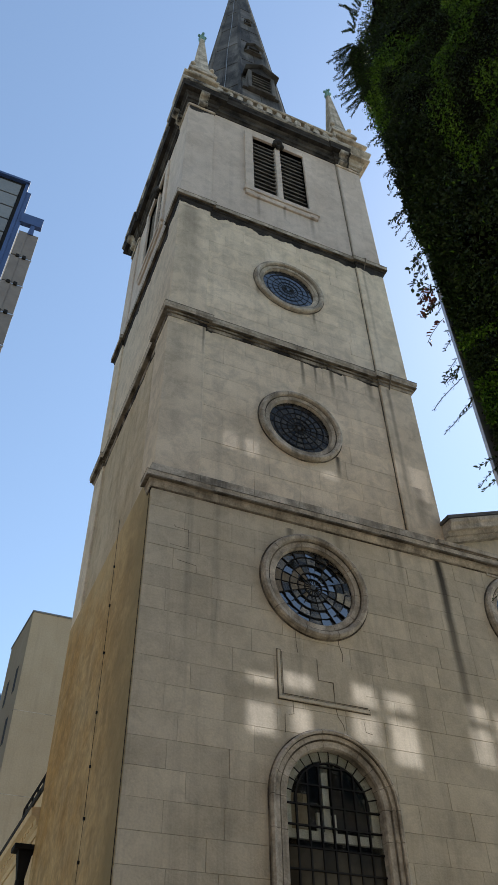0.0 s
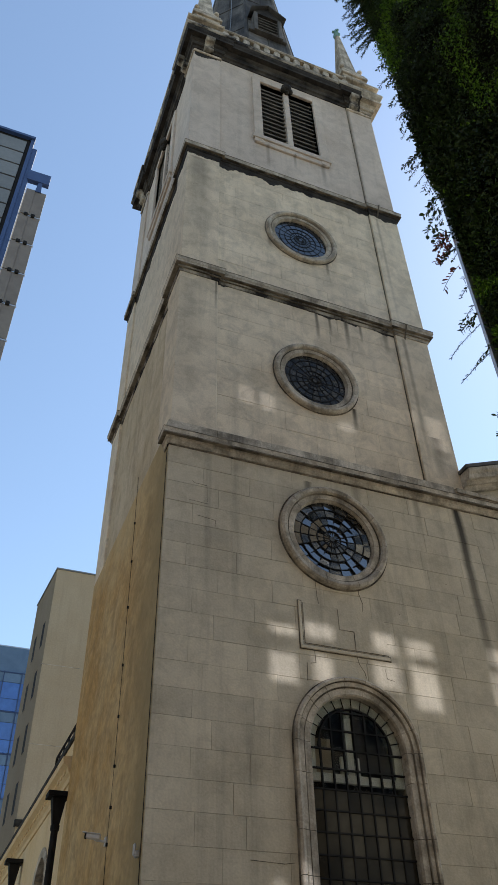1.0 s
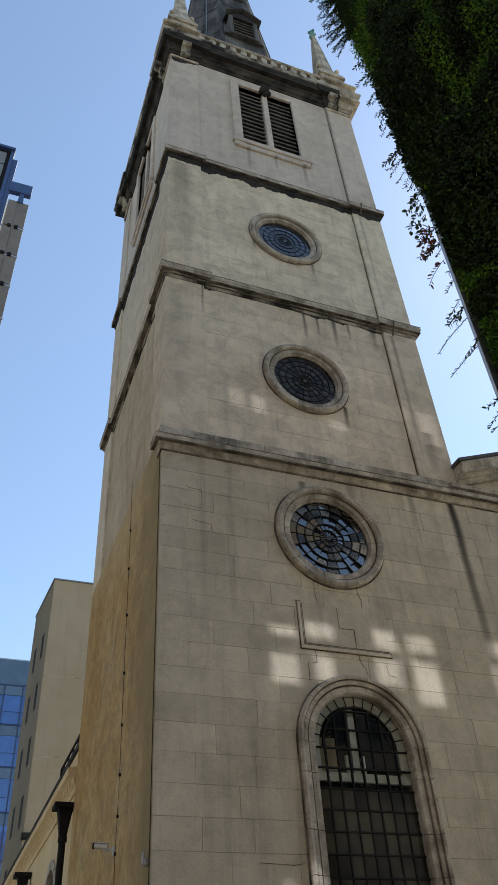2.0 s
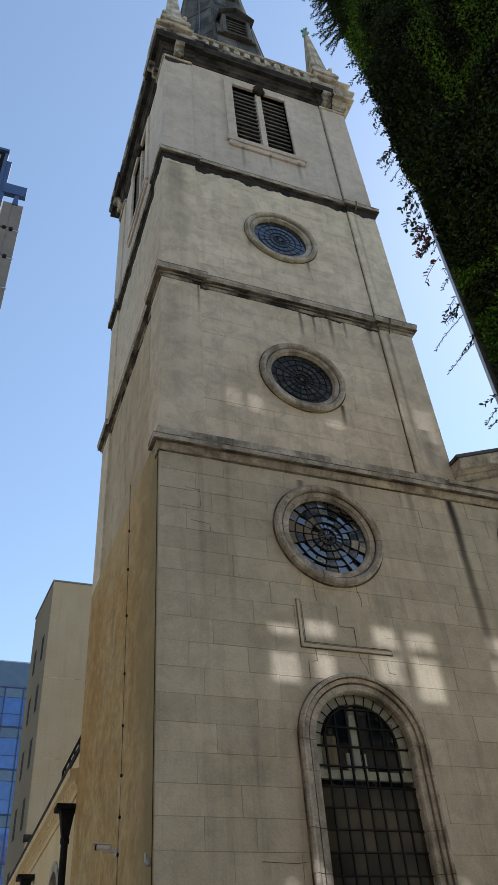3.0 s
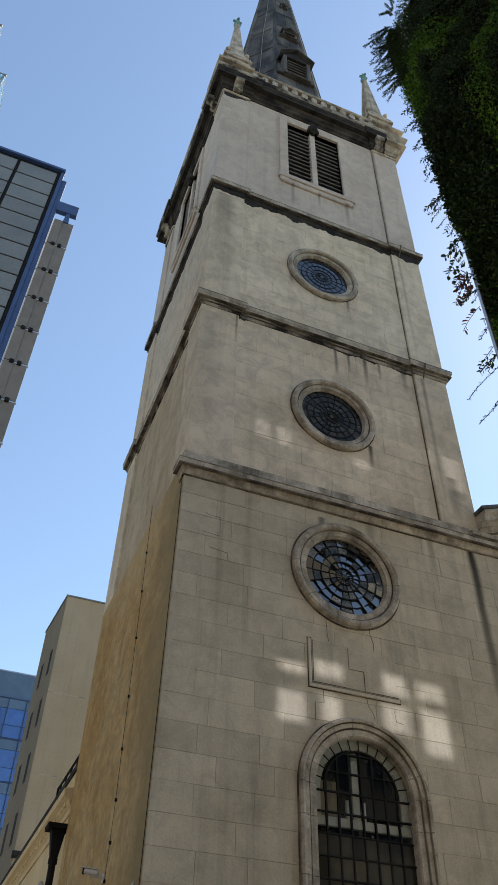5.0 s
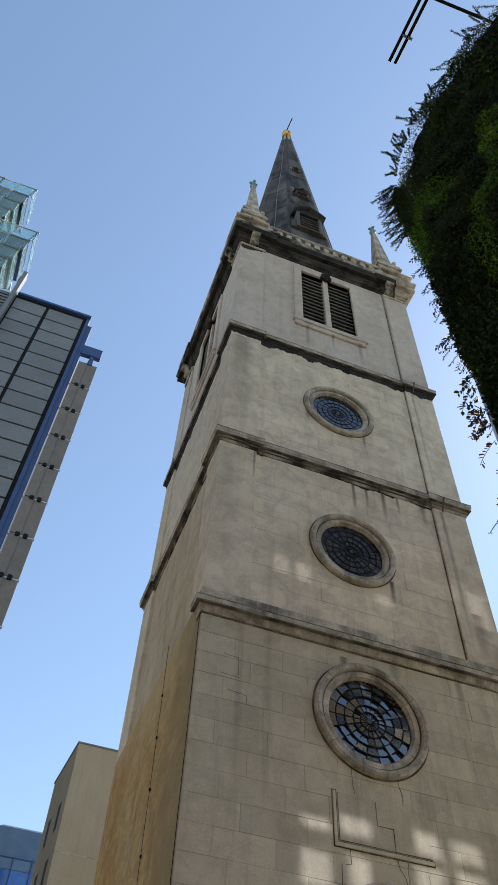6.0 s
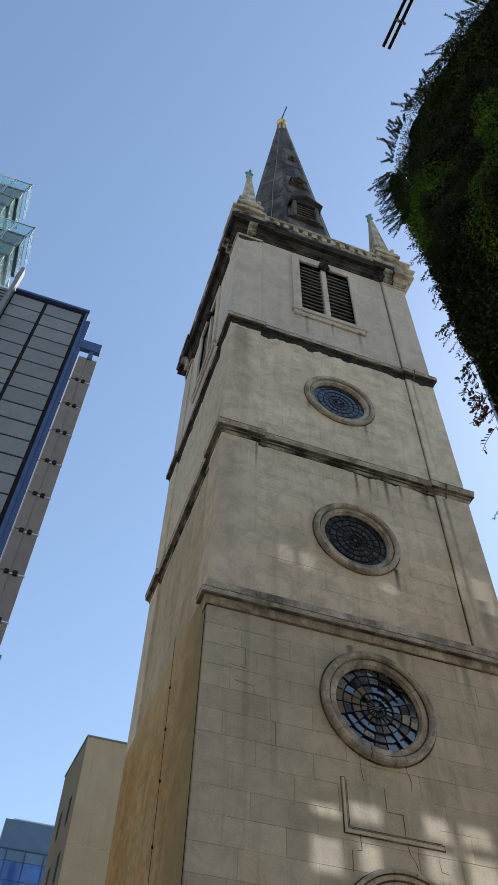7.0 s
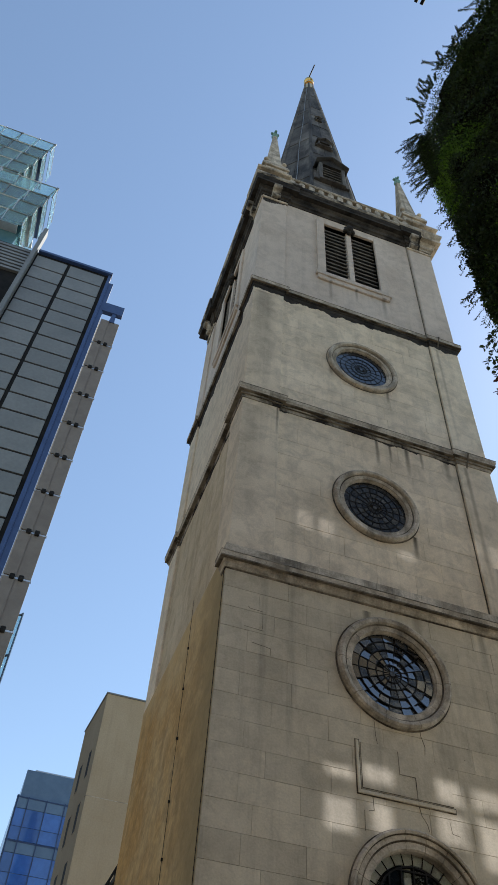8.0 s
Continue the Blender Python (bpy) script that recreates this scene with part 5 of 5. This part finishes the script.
part("ladder_rail", bm, PANEL, clad, "grey steel mast along the edge")
for k in range(8):
    bm = bmesh.new()
    box(bm, mx0 - 6, mx0 - 0.5, MY - 0.2, MY + 0.06, mz - 1.0 - 0.5 * k, mz - 0.7 - 0.5 * k)
    part("plant_louvre", bm, PANEL, clad)

# glazed terraces on the tower behind it
TGLASS = bpy.data.materials.new("terrace_glass")
TGLASS.use_nodes = True
tb = TGLASS.node_tree.nodes["Principled BSDF"]
tb.inputs["Base Color"].default_value = (0.6, 0.85, 0.86, 1)
tb.inputs["Transmission Weight"].default_value, tb.inputs["Roughness"].default_value, tb.inputs["IOR"].default_value = 0.85, 0.04, 1.4
terr = thing("glass_terraces", (-24, 50, 0), "stepped green-glass roof terraces with steel frames", "office building")


def at_view(az, el, y):
    return Vector((y * math.tan(radians(az)), y, 1.6 + y / math.cos(radians(az)) * math.tan(radians(el))))


c1, c2 = at_view(-18.29, 62.7, 44), at_view(-22.1, 65.0, 46)
for c, y, tiers in ((c1, 44.0, 4), (c2, 46.0, 5)):
    h = 2.7
    bm = bmesh.new()
    box(bm, c.x - 18, c.x - 1.6, y + 1.6, y + 12, 0, c.z - 1.4)
    part("core", bm, TEAL, terr)
    for k in range(tiers):
        z = c.z - h * k
        inset = 0.45 * k
        bm = bmesh.new()
        box(bm, c.x - 18, c.x - inset - 0.5, y + 0.15 + inset * 0.3, y + 6, z - h + 0.12, z - h + 0.34)
        part("deck", bm, BLUE if k == 0 else STEEL, terr)
        for j in range(7):
            x1 = c.x - 2.3 * j - inset
            bm = bmesh.new()
            box(bm, x1 - 2.26, x1, y + inset * 0.3, y + inset * 0.3 + 0.05, z - h + 0.1, z)
            pane = part("glass_panel", bm, TGLASS, terr)
            bm = bmesh.new()
            tube(bm, [(x1, y - 0.05 + inset * 0.3, z + 0.1), (x1, y - 0.05 + inset * 0.3, z - h + 0.1)], 0.06, 5)
            tube(bm, [(x1, y - 0.05 + inset * 0.3, z), (x1 - 2.3, y - 0.05 + inset * 0.3, z)], 0.06, 5)
            tube(bm, [(x1, y - 0.03 + inset * 0.3, z), (x1 - 1.3, y + 1.4, z - h + 0.4)], 0.09, 5)
            box(bm, x1 - 0.14, x1 + 0.14, y - 0.1 + inset * 0.3, y + 0.1 + inset * 0.3, z - 0.16, z + 0.16)
            part("steel_brace", bm, STEEL if j % 2 else PANEL, pane)
        for j in range(2):
            bm = bmesh.new()
            box(bm, c.x - inset - 0.03, c.x - inset + 0.03, y + 2.3 * j + 0.05, y + 2.3 * j + 2.3, z - h + 0.1, z)
            pane = part("glass_panel", bm, TGLASS, terr)
            bm = bmesh.new()
            tube(bm, [(c.x - inset, y + 2.3 * (j + 1), z), (c.x - inset, y + 2.3 * j, z - h + 0.2)], 0.07, 5)
            tube(bm, [(c.x - inset, y + 2.3 * j, z), (c.x - inset, y + 2.3 * (j + 1), z)], 0.06, 5)
            part("steel_brace", bm, PANEL, pane)

# tall glazed screen of the same building, its edge just showing below
bm = bmesh.new()
for x in (-2.02, -2.38):
    tube(bm, [(x, 44.0, 0.0), (x, 44.0, 31.6)], 0.07, 6)
for k in range(10):
    tube(bm, [(-2.02, 44.0, 31.5 - 3.1 * k), (-2.9, 44.4, 31.3 - 3.1 * k)], 0.08, 6)
part("screen_frame", bm, PALE_BLUE, terr, "blue-green steel frame of a glazed screen")
bm = bmesh.new()
box(bm, -4.6, -2.05, 44.05, 44.1, 0.0, 31.4)
part("screen_glass", bm, TGLASS, terr)

# ---------------------------------------------------------------- living wall beside the lane
LW_K = Vector((3.88, 3.63, 0))            # its corner
LW_S = Vector((0.174, -0.985, 0))         # along the wall
LW_N = Vector((-0.985, -0.174, 0))        # out of the wall
LW_TOP = 17.5
green = thing("living_wall", (5.5, -1, 0), "dark living wall thick with mixed evergreen planting", "plant wall")
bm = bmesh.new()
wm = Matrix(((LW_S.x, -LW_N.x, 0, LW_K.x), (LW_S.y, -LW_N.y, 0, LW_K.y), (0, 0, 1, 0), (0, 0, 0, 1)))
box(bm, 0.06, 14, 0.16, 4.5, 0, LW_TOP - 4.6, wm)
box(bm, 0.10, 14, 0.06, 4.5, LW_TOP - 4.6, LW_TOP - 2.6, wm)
# stepped boxes follow the crest as a painted dark inside of the planting
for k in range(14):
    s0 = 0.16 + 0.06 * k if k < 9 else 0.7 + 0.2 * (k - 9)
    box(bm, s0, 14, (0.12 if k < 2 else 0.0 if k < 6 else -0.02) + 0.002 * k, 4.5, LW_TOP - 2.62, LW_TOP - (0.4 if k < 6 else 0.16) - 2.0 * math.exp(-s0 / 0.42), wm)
part("backing_wall", bm, FOLIAGE_SHADE, green)
bm = bmesh.new()
box(bm, 0.0, 0.06, 0.02, 0.4, 0, LW_TOP - 2.6, wm)
box(bm, 0.03, 0.06, -0.03, 0.02, 0, 8.3, wm)
part("edge_trim", bm, STEEL, green, "pale metal edge trim")


def up(z):
    # the planting grows out past the corner towards the crest
    return Vector((0, 0, z)) - LW_S * 0.024 * (z - 8.6)


def bulge(s, z):
    n = noise.noise(Vector((s * 0.9, z * 0.55, 3.1))) + 0.5 * noise.noise(Vector((s * 2.3, z * 1.6, 7.7)))
    lift = min(1.0, 0.12 + s * 0.9)
    return max(0.03, (0.16 + 0.30 * n) * lift)


def crest(s):
    return LW_TOP - 2.0 * math.exp(-max(s, 0) / 0.42) + 0.12 * noise.noise(Vector((s * 3, 0.5, 1.0)))


def leaf_mesh(name, spots, material, parent, label="", oval=False):
    """Many small folded leaves in one mesh: spots are (place, direction, side, length, width)."""
    verts, faces = [], []
    for p, d, w, length, width in spots:
        i = len(verts)
        nrm = d.cross(w).normalized() * (0.18 * width)
        if oval:
            edge = ((0.25, 0.42), (0.6, 0.5), (0.88, 0.26))
            verts += [p] + [p + d * length * f + w * width * g + nrm for f, g in edge] + [p + d * length] + [p + d * length * f - w * width * g + nrm for f, g in edge[::-1]]
            faces += [(i, i + 1, i + 2, i + 3, i + 4), (i, i + 4, i + 5, i + 6, i + 7)]
            continue
        verts += [p, p + d * length * 0.45 + w * width * 0.5 + nrm, p + d * length, p + d * length * 0.45 - w * width * 0.5 + nrm]
        faces += [(i, i + 1, i + 2), (i, i + 2, i + 3)]
    me = bpy.data.meshes.new(name)
    me.from_pydata([tuple(v) for v in verts], [], faces)
    me.materials.append(material)
    ob = new(name, me)
    hung(ob, parent)
    return tagged(ob, label, kind="stuff")


def rand_unit(r):
    while True:
        v = Vector((r.uniform(-1, 1), r.uniform(-1, 1), r.uniform(-1, 1)))
        if 0.1 < v.length < 1:
            return v.normalized()


lr = random.Random(11)
dark_spots, pale_spots = [], []
for _ in range(300000):
    s = abs(lr.gauss(0, 0.25)) if lr.random() < 0.12 else lr.uniform(0, 5.6)
    z = lr.uniform(3.5, LW_TOP)
    over = lr.random() < 0.10
    if over:
        s, z = 0.12 - abs(lr.gauss(0, 0.07)), lr.gauss(LW_TOP - 2.6, 0.8)
    if z > crest(s):
        continue
    kind = noise.noise(Vector((s * 0.75 + 5, z * 0.5, 1.7)))
    gap = noise.noise(Vector((s * 1.7, z * 1.1, 9.0)))
    if gap < -0.18 and lr.random() < 0.6:
        continue
    depth = (0.1 if over else bulge(s, z)) - abs(lr.gauss(0, 0.10 if over else 0.07))
    if z < 9.4 and s < 0.1:
        s += 0.07
    p = LW_K + LW_S * (s + lr.uniform(-0.03, 0.03)) + LW_N * depth + up(z)
    d = (LW_N * lr.uniform(0.1, 0.9) + rand_unit(lr) * 0.9 + Vector((0, 0, -0.25))).normalized()
    w = d.cross(rand_unit(lr))
    if w.length < 0.1:
        continue
    big_leaf = kind < -0.15
    length = lr.uniform(0.038, 0.066) if big_leaf else lr.uniform(0.024, 0.05)
    width = length * (0.65 if big_leaf else 0.52)
    bright = z < 14.3 and kind > 0.0 and gap > -0.05 and lr.random() < 0.75 or lr.random() < 0.02
    (pale_spots if bright else dark_spots).append((p, d, w.normalized(), length, width))
leaf_mesh("dark_planting", dark_spots, LEAF, green, "dense dark green leaves")
leaf_mesh("bright_planting", pale_spots, LEAF_PALE, green, "patches of brighter fine-leaved shrubs")


def sprig(start, lead, length, needle, count, bend, stems, spots, wide=0.35):
    """A curved shoot with leaves set round it."""
    pts, p, d = [], Vector(start), Vector(lead).normalized()
    for _ in range(8):
        pts.append(p.copy())
        p += d * length / 7
        d = (d + Vector(bend) / 7 + rand_unit(lr) * 0.05).normalized()
    stems.append(pts)
    for k in range(count):
        f = (k + 0.5) / count * 7
        i = min(int(f), 6)
        q = pts[i].lerp(pts[i + 1], f - i)
        ax = (pts[i + 1] - pts[i]).normalized()
        out = ax.cross(rand_unit(lr))
        if out.length < 0.1:
            continue
        dd = (out.normalized() + ax * 0.7).normalized()
        ww = dd.cross(ax)
        if ww.length < 0.05:
            continue
        ln = needle * lr.uniform(0.7, 1.2)
        spots.append((q, dd, ww.normalized(), ln, ln * wide))


stems, needles, ovals, russet = [], [], [], []
back = -LW_S
for k in range(105):                         # stiff rosemary-like shoots along the crest and the upper corner
    if k < 60:
        z, s = lr.uniform(LW_TOP - 3.7, LW_TOP - 1.2), lr.uniform(0.02, 0.16)
        start = LW_K + LW_S * s + LW_N * 0.05 + up(z)
        lead = back * 1.0 + LW_N * lr.uniform(-0.2, 0.7) + Vector((0, 0, lr.uniform(-0.35, 0.35)))
    else:
        s = lr.uniform(0.1, 3.6)
        start = LW_K + LW_S * s + LW_N * 0.1 + up(crest(s) - 0.1)
        lead = back * lr.uniform(-0.2, 1.0) + LW_N * lr.uniform(0, 0.9) + Vector((0, 0, lr.uniform(0.5, 1.2)))
    ln = lr.uniform(0.22, 0.52)
    sprig(start, lead, ln, 0.040, int(ln * 320), (0, 0, lr.uniform(-0.1, 0.3)), stems, needles, 0.3)
for k in range(70):                         # leafy shoots down the corner
    z = LW_TOP - 4.0 - 11.5 * lr.random() ** 1.1
    start = LW_K + LW_S * lr.uniform(0, 0.08) + LW_N * 0.02 + up(z)
    lead = back * 1.0 + LW_N * lr.uniform(-0.3, 0.6) + Vector((0, 0, lr.uniform(-0.5, 0.3)))
    ln = lr.uniform(0.08, 0.30)
    sprig(start, lead, ln, lr.uniform(0.03, 0.05), int(ln * 55) + 3, (0, 0, lr.uniform(-0.9, 0.2)), stems, ovals, 0.55)
for k in range(13):                         # a bunch of larger, russet leaves
    z = lr.uniform(7.9, 9.6)
    start = LW_K + LW_N * 0.03 + up(z)
    lead = back * 1.0 + LW_N * lr.uniform(-0.2, 0.5) + Vector((0, 0, lr.uniform(-0.4, 0.2)))
    sprig(start, lead, lr.uniform(0.15, 0.36), 0.062, 9, (0, 0, -0.8), stems, russet if z < 8.6 else ovals, 0.75)
for z, ln in ((7.1, 0.45), (6.7, 0.4), (4.9, 0.42), (4.4, 0.4), (3.9, 0.45)):
    sprig(LW_K + up(z), back + LW_N * 0.2 + Vector((0, 0, -0.3)), ln, 0.03, 44, (0, 0, -0.5), stems, needles, 0.4)
leaf_mesh("needle_shoots", needles, LEAF, green, "stiff needle-leaved shoots")
leaf_mesh("leafy_shoots", ovals, LEAF, green, "leafy trailing shoots", True)
leaf_mesh("russet_shoots", russet, LEAF_RED, green, "russet leaves on a shoot", True)
bm = bmesh.new()
for pts in stems:
    tube(bm, pts, 0.0035, 3)
tagged(part("twigs", bm, STEM, green), kind="stuff")

# unseen end wall of the planted building; plain sashes added for reflections
bm = bmesh.new()
box(bm, 0.035, 0.06, 0.4, 4.5, 0, LW_TOP - 2.6, wm)
part("end_wall", bm, OFFICE, green, "brown brick end wall")
for r in range(4):
    for c in range(1):
        bm = bmesh.new()
        box(bm, 0.0, 0.05, 1.0 + 2.4 * c, 2.4 + 2.4 * c, 2.2 + 3.3 * r, 4.2 + 3.3 * r, wm)
        w = part("window", bm, GLASS_DARK, green)
        bm = bmesh.new()
        for q in ((0.9, 1.0, 0, 2.0), (2.4, 2.5, 0, 2.0), (0.9, 2.5, 2.0, 2.1), (0.9, 2.5, -0.1, 0), (1.66, 1.74, 0, 2.0), (1.0, 2.4, 0.96, 1.04)):
            box(bm, -0.04, 0.05, q[0] + 2.4 * c, q[1] + 2.4 * c, 2.2 + 3.3 * r + q[2], 2.2 + 3.3 * r + q[3], wm)
        part("frame", bm, WHITE, w)

# cleaning rail that stands out over the living wall
gantry = thing("roof_rail", (3.2, 0.5, 18), "dark twin-bar roof rail on outrigger arms", "rail")
RZ = 18.2
for x in (3.18, 3.30):
    bm = bmesh.new()
    tube(bm, [(x - 0.04, 2.08, RZ), (x + 0.34, -6.0, RZ)], 0.035, 8)
    part("bar", bm, IRON, gantry)
for y in (0.82, -2.6):
    bm = bmesh.new()
    tube(bm, [(3.2 + (1.92 - y) * 0.04, y, RZ), (5.2 + (1.92 - y) * 0.1, y - 0.1, RZ - 0.7)], 0.03, 8)
    part("arm", bm, IRON, gantry)
bm = bmesh.new()
for x in (3.2, 3.32):
    box(bm, x - 0.045, x + 0.045, 1.55, 1.6, RZ - 0.045, RZ + 0.045)
part("clamp", bm, STEEL, gantry)

# ---------------------------------------------------------------- unseen buildings added behind the camera to shape light and reflections
SRC = Vector((6.5, 10.2, 7.5)) - 80 * Vector((0.62, 0.68, -0.39)).normalized()
FY = -13.0
PATCH = [(4.38, 4.9, 7.12, 7.33), (4.37, 4.89, 6.33, 6.84), (5.02, 5.58, 7.13, 7.43), (5.12, 5.5, 6.38, 6.88),
         (6.25, 6.74, 7.07, 7.45), (6.87, 7.45, 7.08, 7.43), (6.2, 6.74, 6.44, 6.93), (6.9, 7.45, 6.2, 6.97),
         (8.54, 9.0, 7.15, 7.5), (8.5, 8.98, 6.4, 7.07), (9.08, 9.6, 6.4, 7.4),
         (4.34, 4.5, 3.3, 3.7), (4.78, 4.96, 3.2, 3.82), (6.95, 7.12, 3.2, 3.7)]
for x0, x1, z0, z1 in ((3.9, 4.28, 12.1, 12.5), (4.34, 4.72, 12.05, 12.42), (6.1, 6.54, 12.03, 12.24), (7.97, 8.15, 12.2, 13.05), (8.36, 8.88, 12.08, 12.96)):
    # narrow slits that dim the upper light patches
    z = z0
    while z < z1:
        PATCH.append((x0, x1, z, z + 0.078))
        z += 0.115
# each hole is projected back from its patch on the tower
k = (FY - SRC.y) / (10.2 - SRC.y)
holes = []
for x0, x1, z0, z1 in PATCH:
    a, b = SRC + (Vector((x0, 10.2, z0)) - SRC) * k, SRC + (Vector((x1, 10.2, z1)) - SRC) * k
    holes.append((a.x, b.x, a.z, b.z))
opposite = thing("patch_mask_house", (-10, FY - 4, 0), "added unseen brick house whose cut front shapes the light patches", "house")
# unseen front added as a mask for the spot
bm = bmesh.new()
slab(bm, Matrix.Identity(4), -21, -8, 0, 34, FY - 0.05, FY, [square(*h) for h in holes], step=5)
bmesh.ops.remove_doubles(bm, verts=bm.verts[:], dist=0.0005)
part("facade", bm, OFFICE, opposite)
bm = bmesh.new()
box(bm, -8, 6, FY - 5, FY - 0.05, 0, 15)
box(bm, -32, -21, FY - 5, FY - 0.05, 0, 15)
part("side_block", bm, OFFICE, opposite)
for r in range(4):
    for c in range(9):
        x, z = -24.5 + 3.3 * c, 1.2 + 3.4 * r
        bm = bmesh.new()
        box(bm, x, x + 1.4, FY - 0.02, FY + 0.03, z, z + 2.0)
        w = part("window", bm, GLASS_DARK, opposite)
        bm = bmesh.new()
        for q in ((-0.08, 0, -0.08, 2.08), (1.4, 1.48, -0.08, 2.08), (0, 1.4, 2.0, 2.08), (0, 1.4, -0.08, 0), (0.67, 0.73, 0, 2.0), (0, 1.4, 0.97, 1.03)):
            box(bm, x + q[0], x + q[1], FY, FY + 0.07, z + q[2], z + q[3])
        part("frame", bm, WHITE, w)
# unseen office, added and kept pale to bounce sun onto the tower
bounce_office = thing("bounce_office", (26, FY - 4, 0), "added unseen pale stone office that bounces sun onto the tower", "office building")
bm = bmesh.new()
box(bm, 6.2, 48, FY - 8, FY - 0.2, 0, 21)
part("wall_shell", bm, PALE_STONE, bounce_office)
for r in range(6):
    for c in range(1, 13):
        x, z = 6.0 + 3.4 * c, 1.0 + 3.4 * r
        bm = bmesh.new()
        box(bm, x, x + 2.4, FY - 0.22, FY - 0.12, z, z + 2.2)
        w = part("window", bm, GLASS_DARK, bounce_office)
        bm = bmesh.new()
        for q in ((-0.1, 0, -0.1, 2.3), (2.4, 2.5, -0.1, 2.3), (0, 2.4, 2.2, 2.3), (0, 2.4, -0.1, 0), (1.16, 1.24, 0, 2.2)):
            box(bm, x + q[0], x + q[1], FY - 0.2, FY - 0.05, z + q[2], z + q[3])
        part("frame", bm, WHITE, w)
# pale bars placed to reflect in the arched window
bm = bmesh.new()
box(bm, 6.2, 48, FY - 0.2, FY - 0.02, 13.2, 13.5)
part("floor_band", bm, WHITE, bounce_office)
bm = bmesh.new()
box(bm, 18.96, 19.24, FY - 0.2, FY - 0.02, 13.5, 17.6)
part("pier", bm, WHITE, bounce_office)
# unseen tower, added so that the rose panes reflect dark
high = thing("reflected_tower", (46, -72, 0), "added unseen dark glazed tower for the rose windows' reflections", "office tower")
bm = bmesh.new()
box(bm, 24, 70, -84, -60, 0, 108)
part("glazed_shaft", bm, GLASS_DARK, high)
for k in range(26):
    bm = bmesh.new()
    box(bm, 23.8, 70.2, -60.0, -59.7, 4 + 4 * k, 4.9 + 4 * k)
    part("floor_band", bm, PANEL, high)
# unseen house, added to block and tint light from the left
lane = thing("left_light_blocker", (-20, 2, 0), "added unseen brown brick house that cuts light from the left", "house")
bm = bmesh.new()
box(bm, -24, -18, -12, 17, 0, 24)
part("wall_shell", bm, BROWN_BRICK, lane)
for r in range(6):
    for c in range(8):
        bm = bmesh.new()
        box(bm, -18.02, -17.96, -10.8 + 3.4 * c, -9.3 + 3.4 * c, 1.2 + 3.6 * r, 3.3 + 3.6 * r)
        part("window", bm, GLASS_DARK, lane)

# added spot lamp; its beam through the cut front draws the reflected-sun patches
spot_data = bpy.data.lights.new("patch_spot", "SPOT")
spot_data.energy, spot_data.spot_size, spot_data.spot_blend, spot_data.shadow_soft_size = 150000, radians(9), 0.05, 0.1
spot_data.color = (0.80, 0.82, 1.0)
spot = new("patch_spot", spot_data)
spot.matrix_world = look(SRC, (6.6, 10.2, 9.0))

# ---------------------------------------------------------------- coursed stones of the walls
COURSE = 0.415
stones("stone", wall_1, FRONT, 0.0, 2 * HALF, 0.3, Z1, 0.0, 0.06, COURSE, (0.72, 0.88, 0.95, 1.05, 1.2), OPEN_1, STONE, rng)
stones("stone", nave_wall, FRONT, 2 * HALF, 2 * HALF + 4.2, 0.3, Z1, 0.0, 0.06, COURSE, (0.72, 0.95, 1.05, 1.2), OPEN_N, STONE, rng)
for wall, z0, z1, rose in ((wall_2, Z1 + 0.6, Z2, ROSES[1]), (wall_3, Z2 + 0.45, Z3, ROSES[2])):
    stones("stone", wall, FRONT, STRIP, 2 * HALF - STRIP, z0, z1, INSET, 0.02, 0.48, (0.85, 1.0, 1.15), [circle(*rose, 0.95)], STONE_UP, rng)
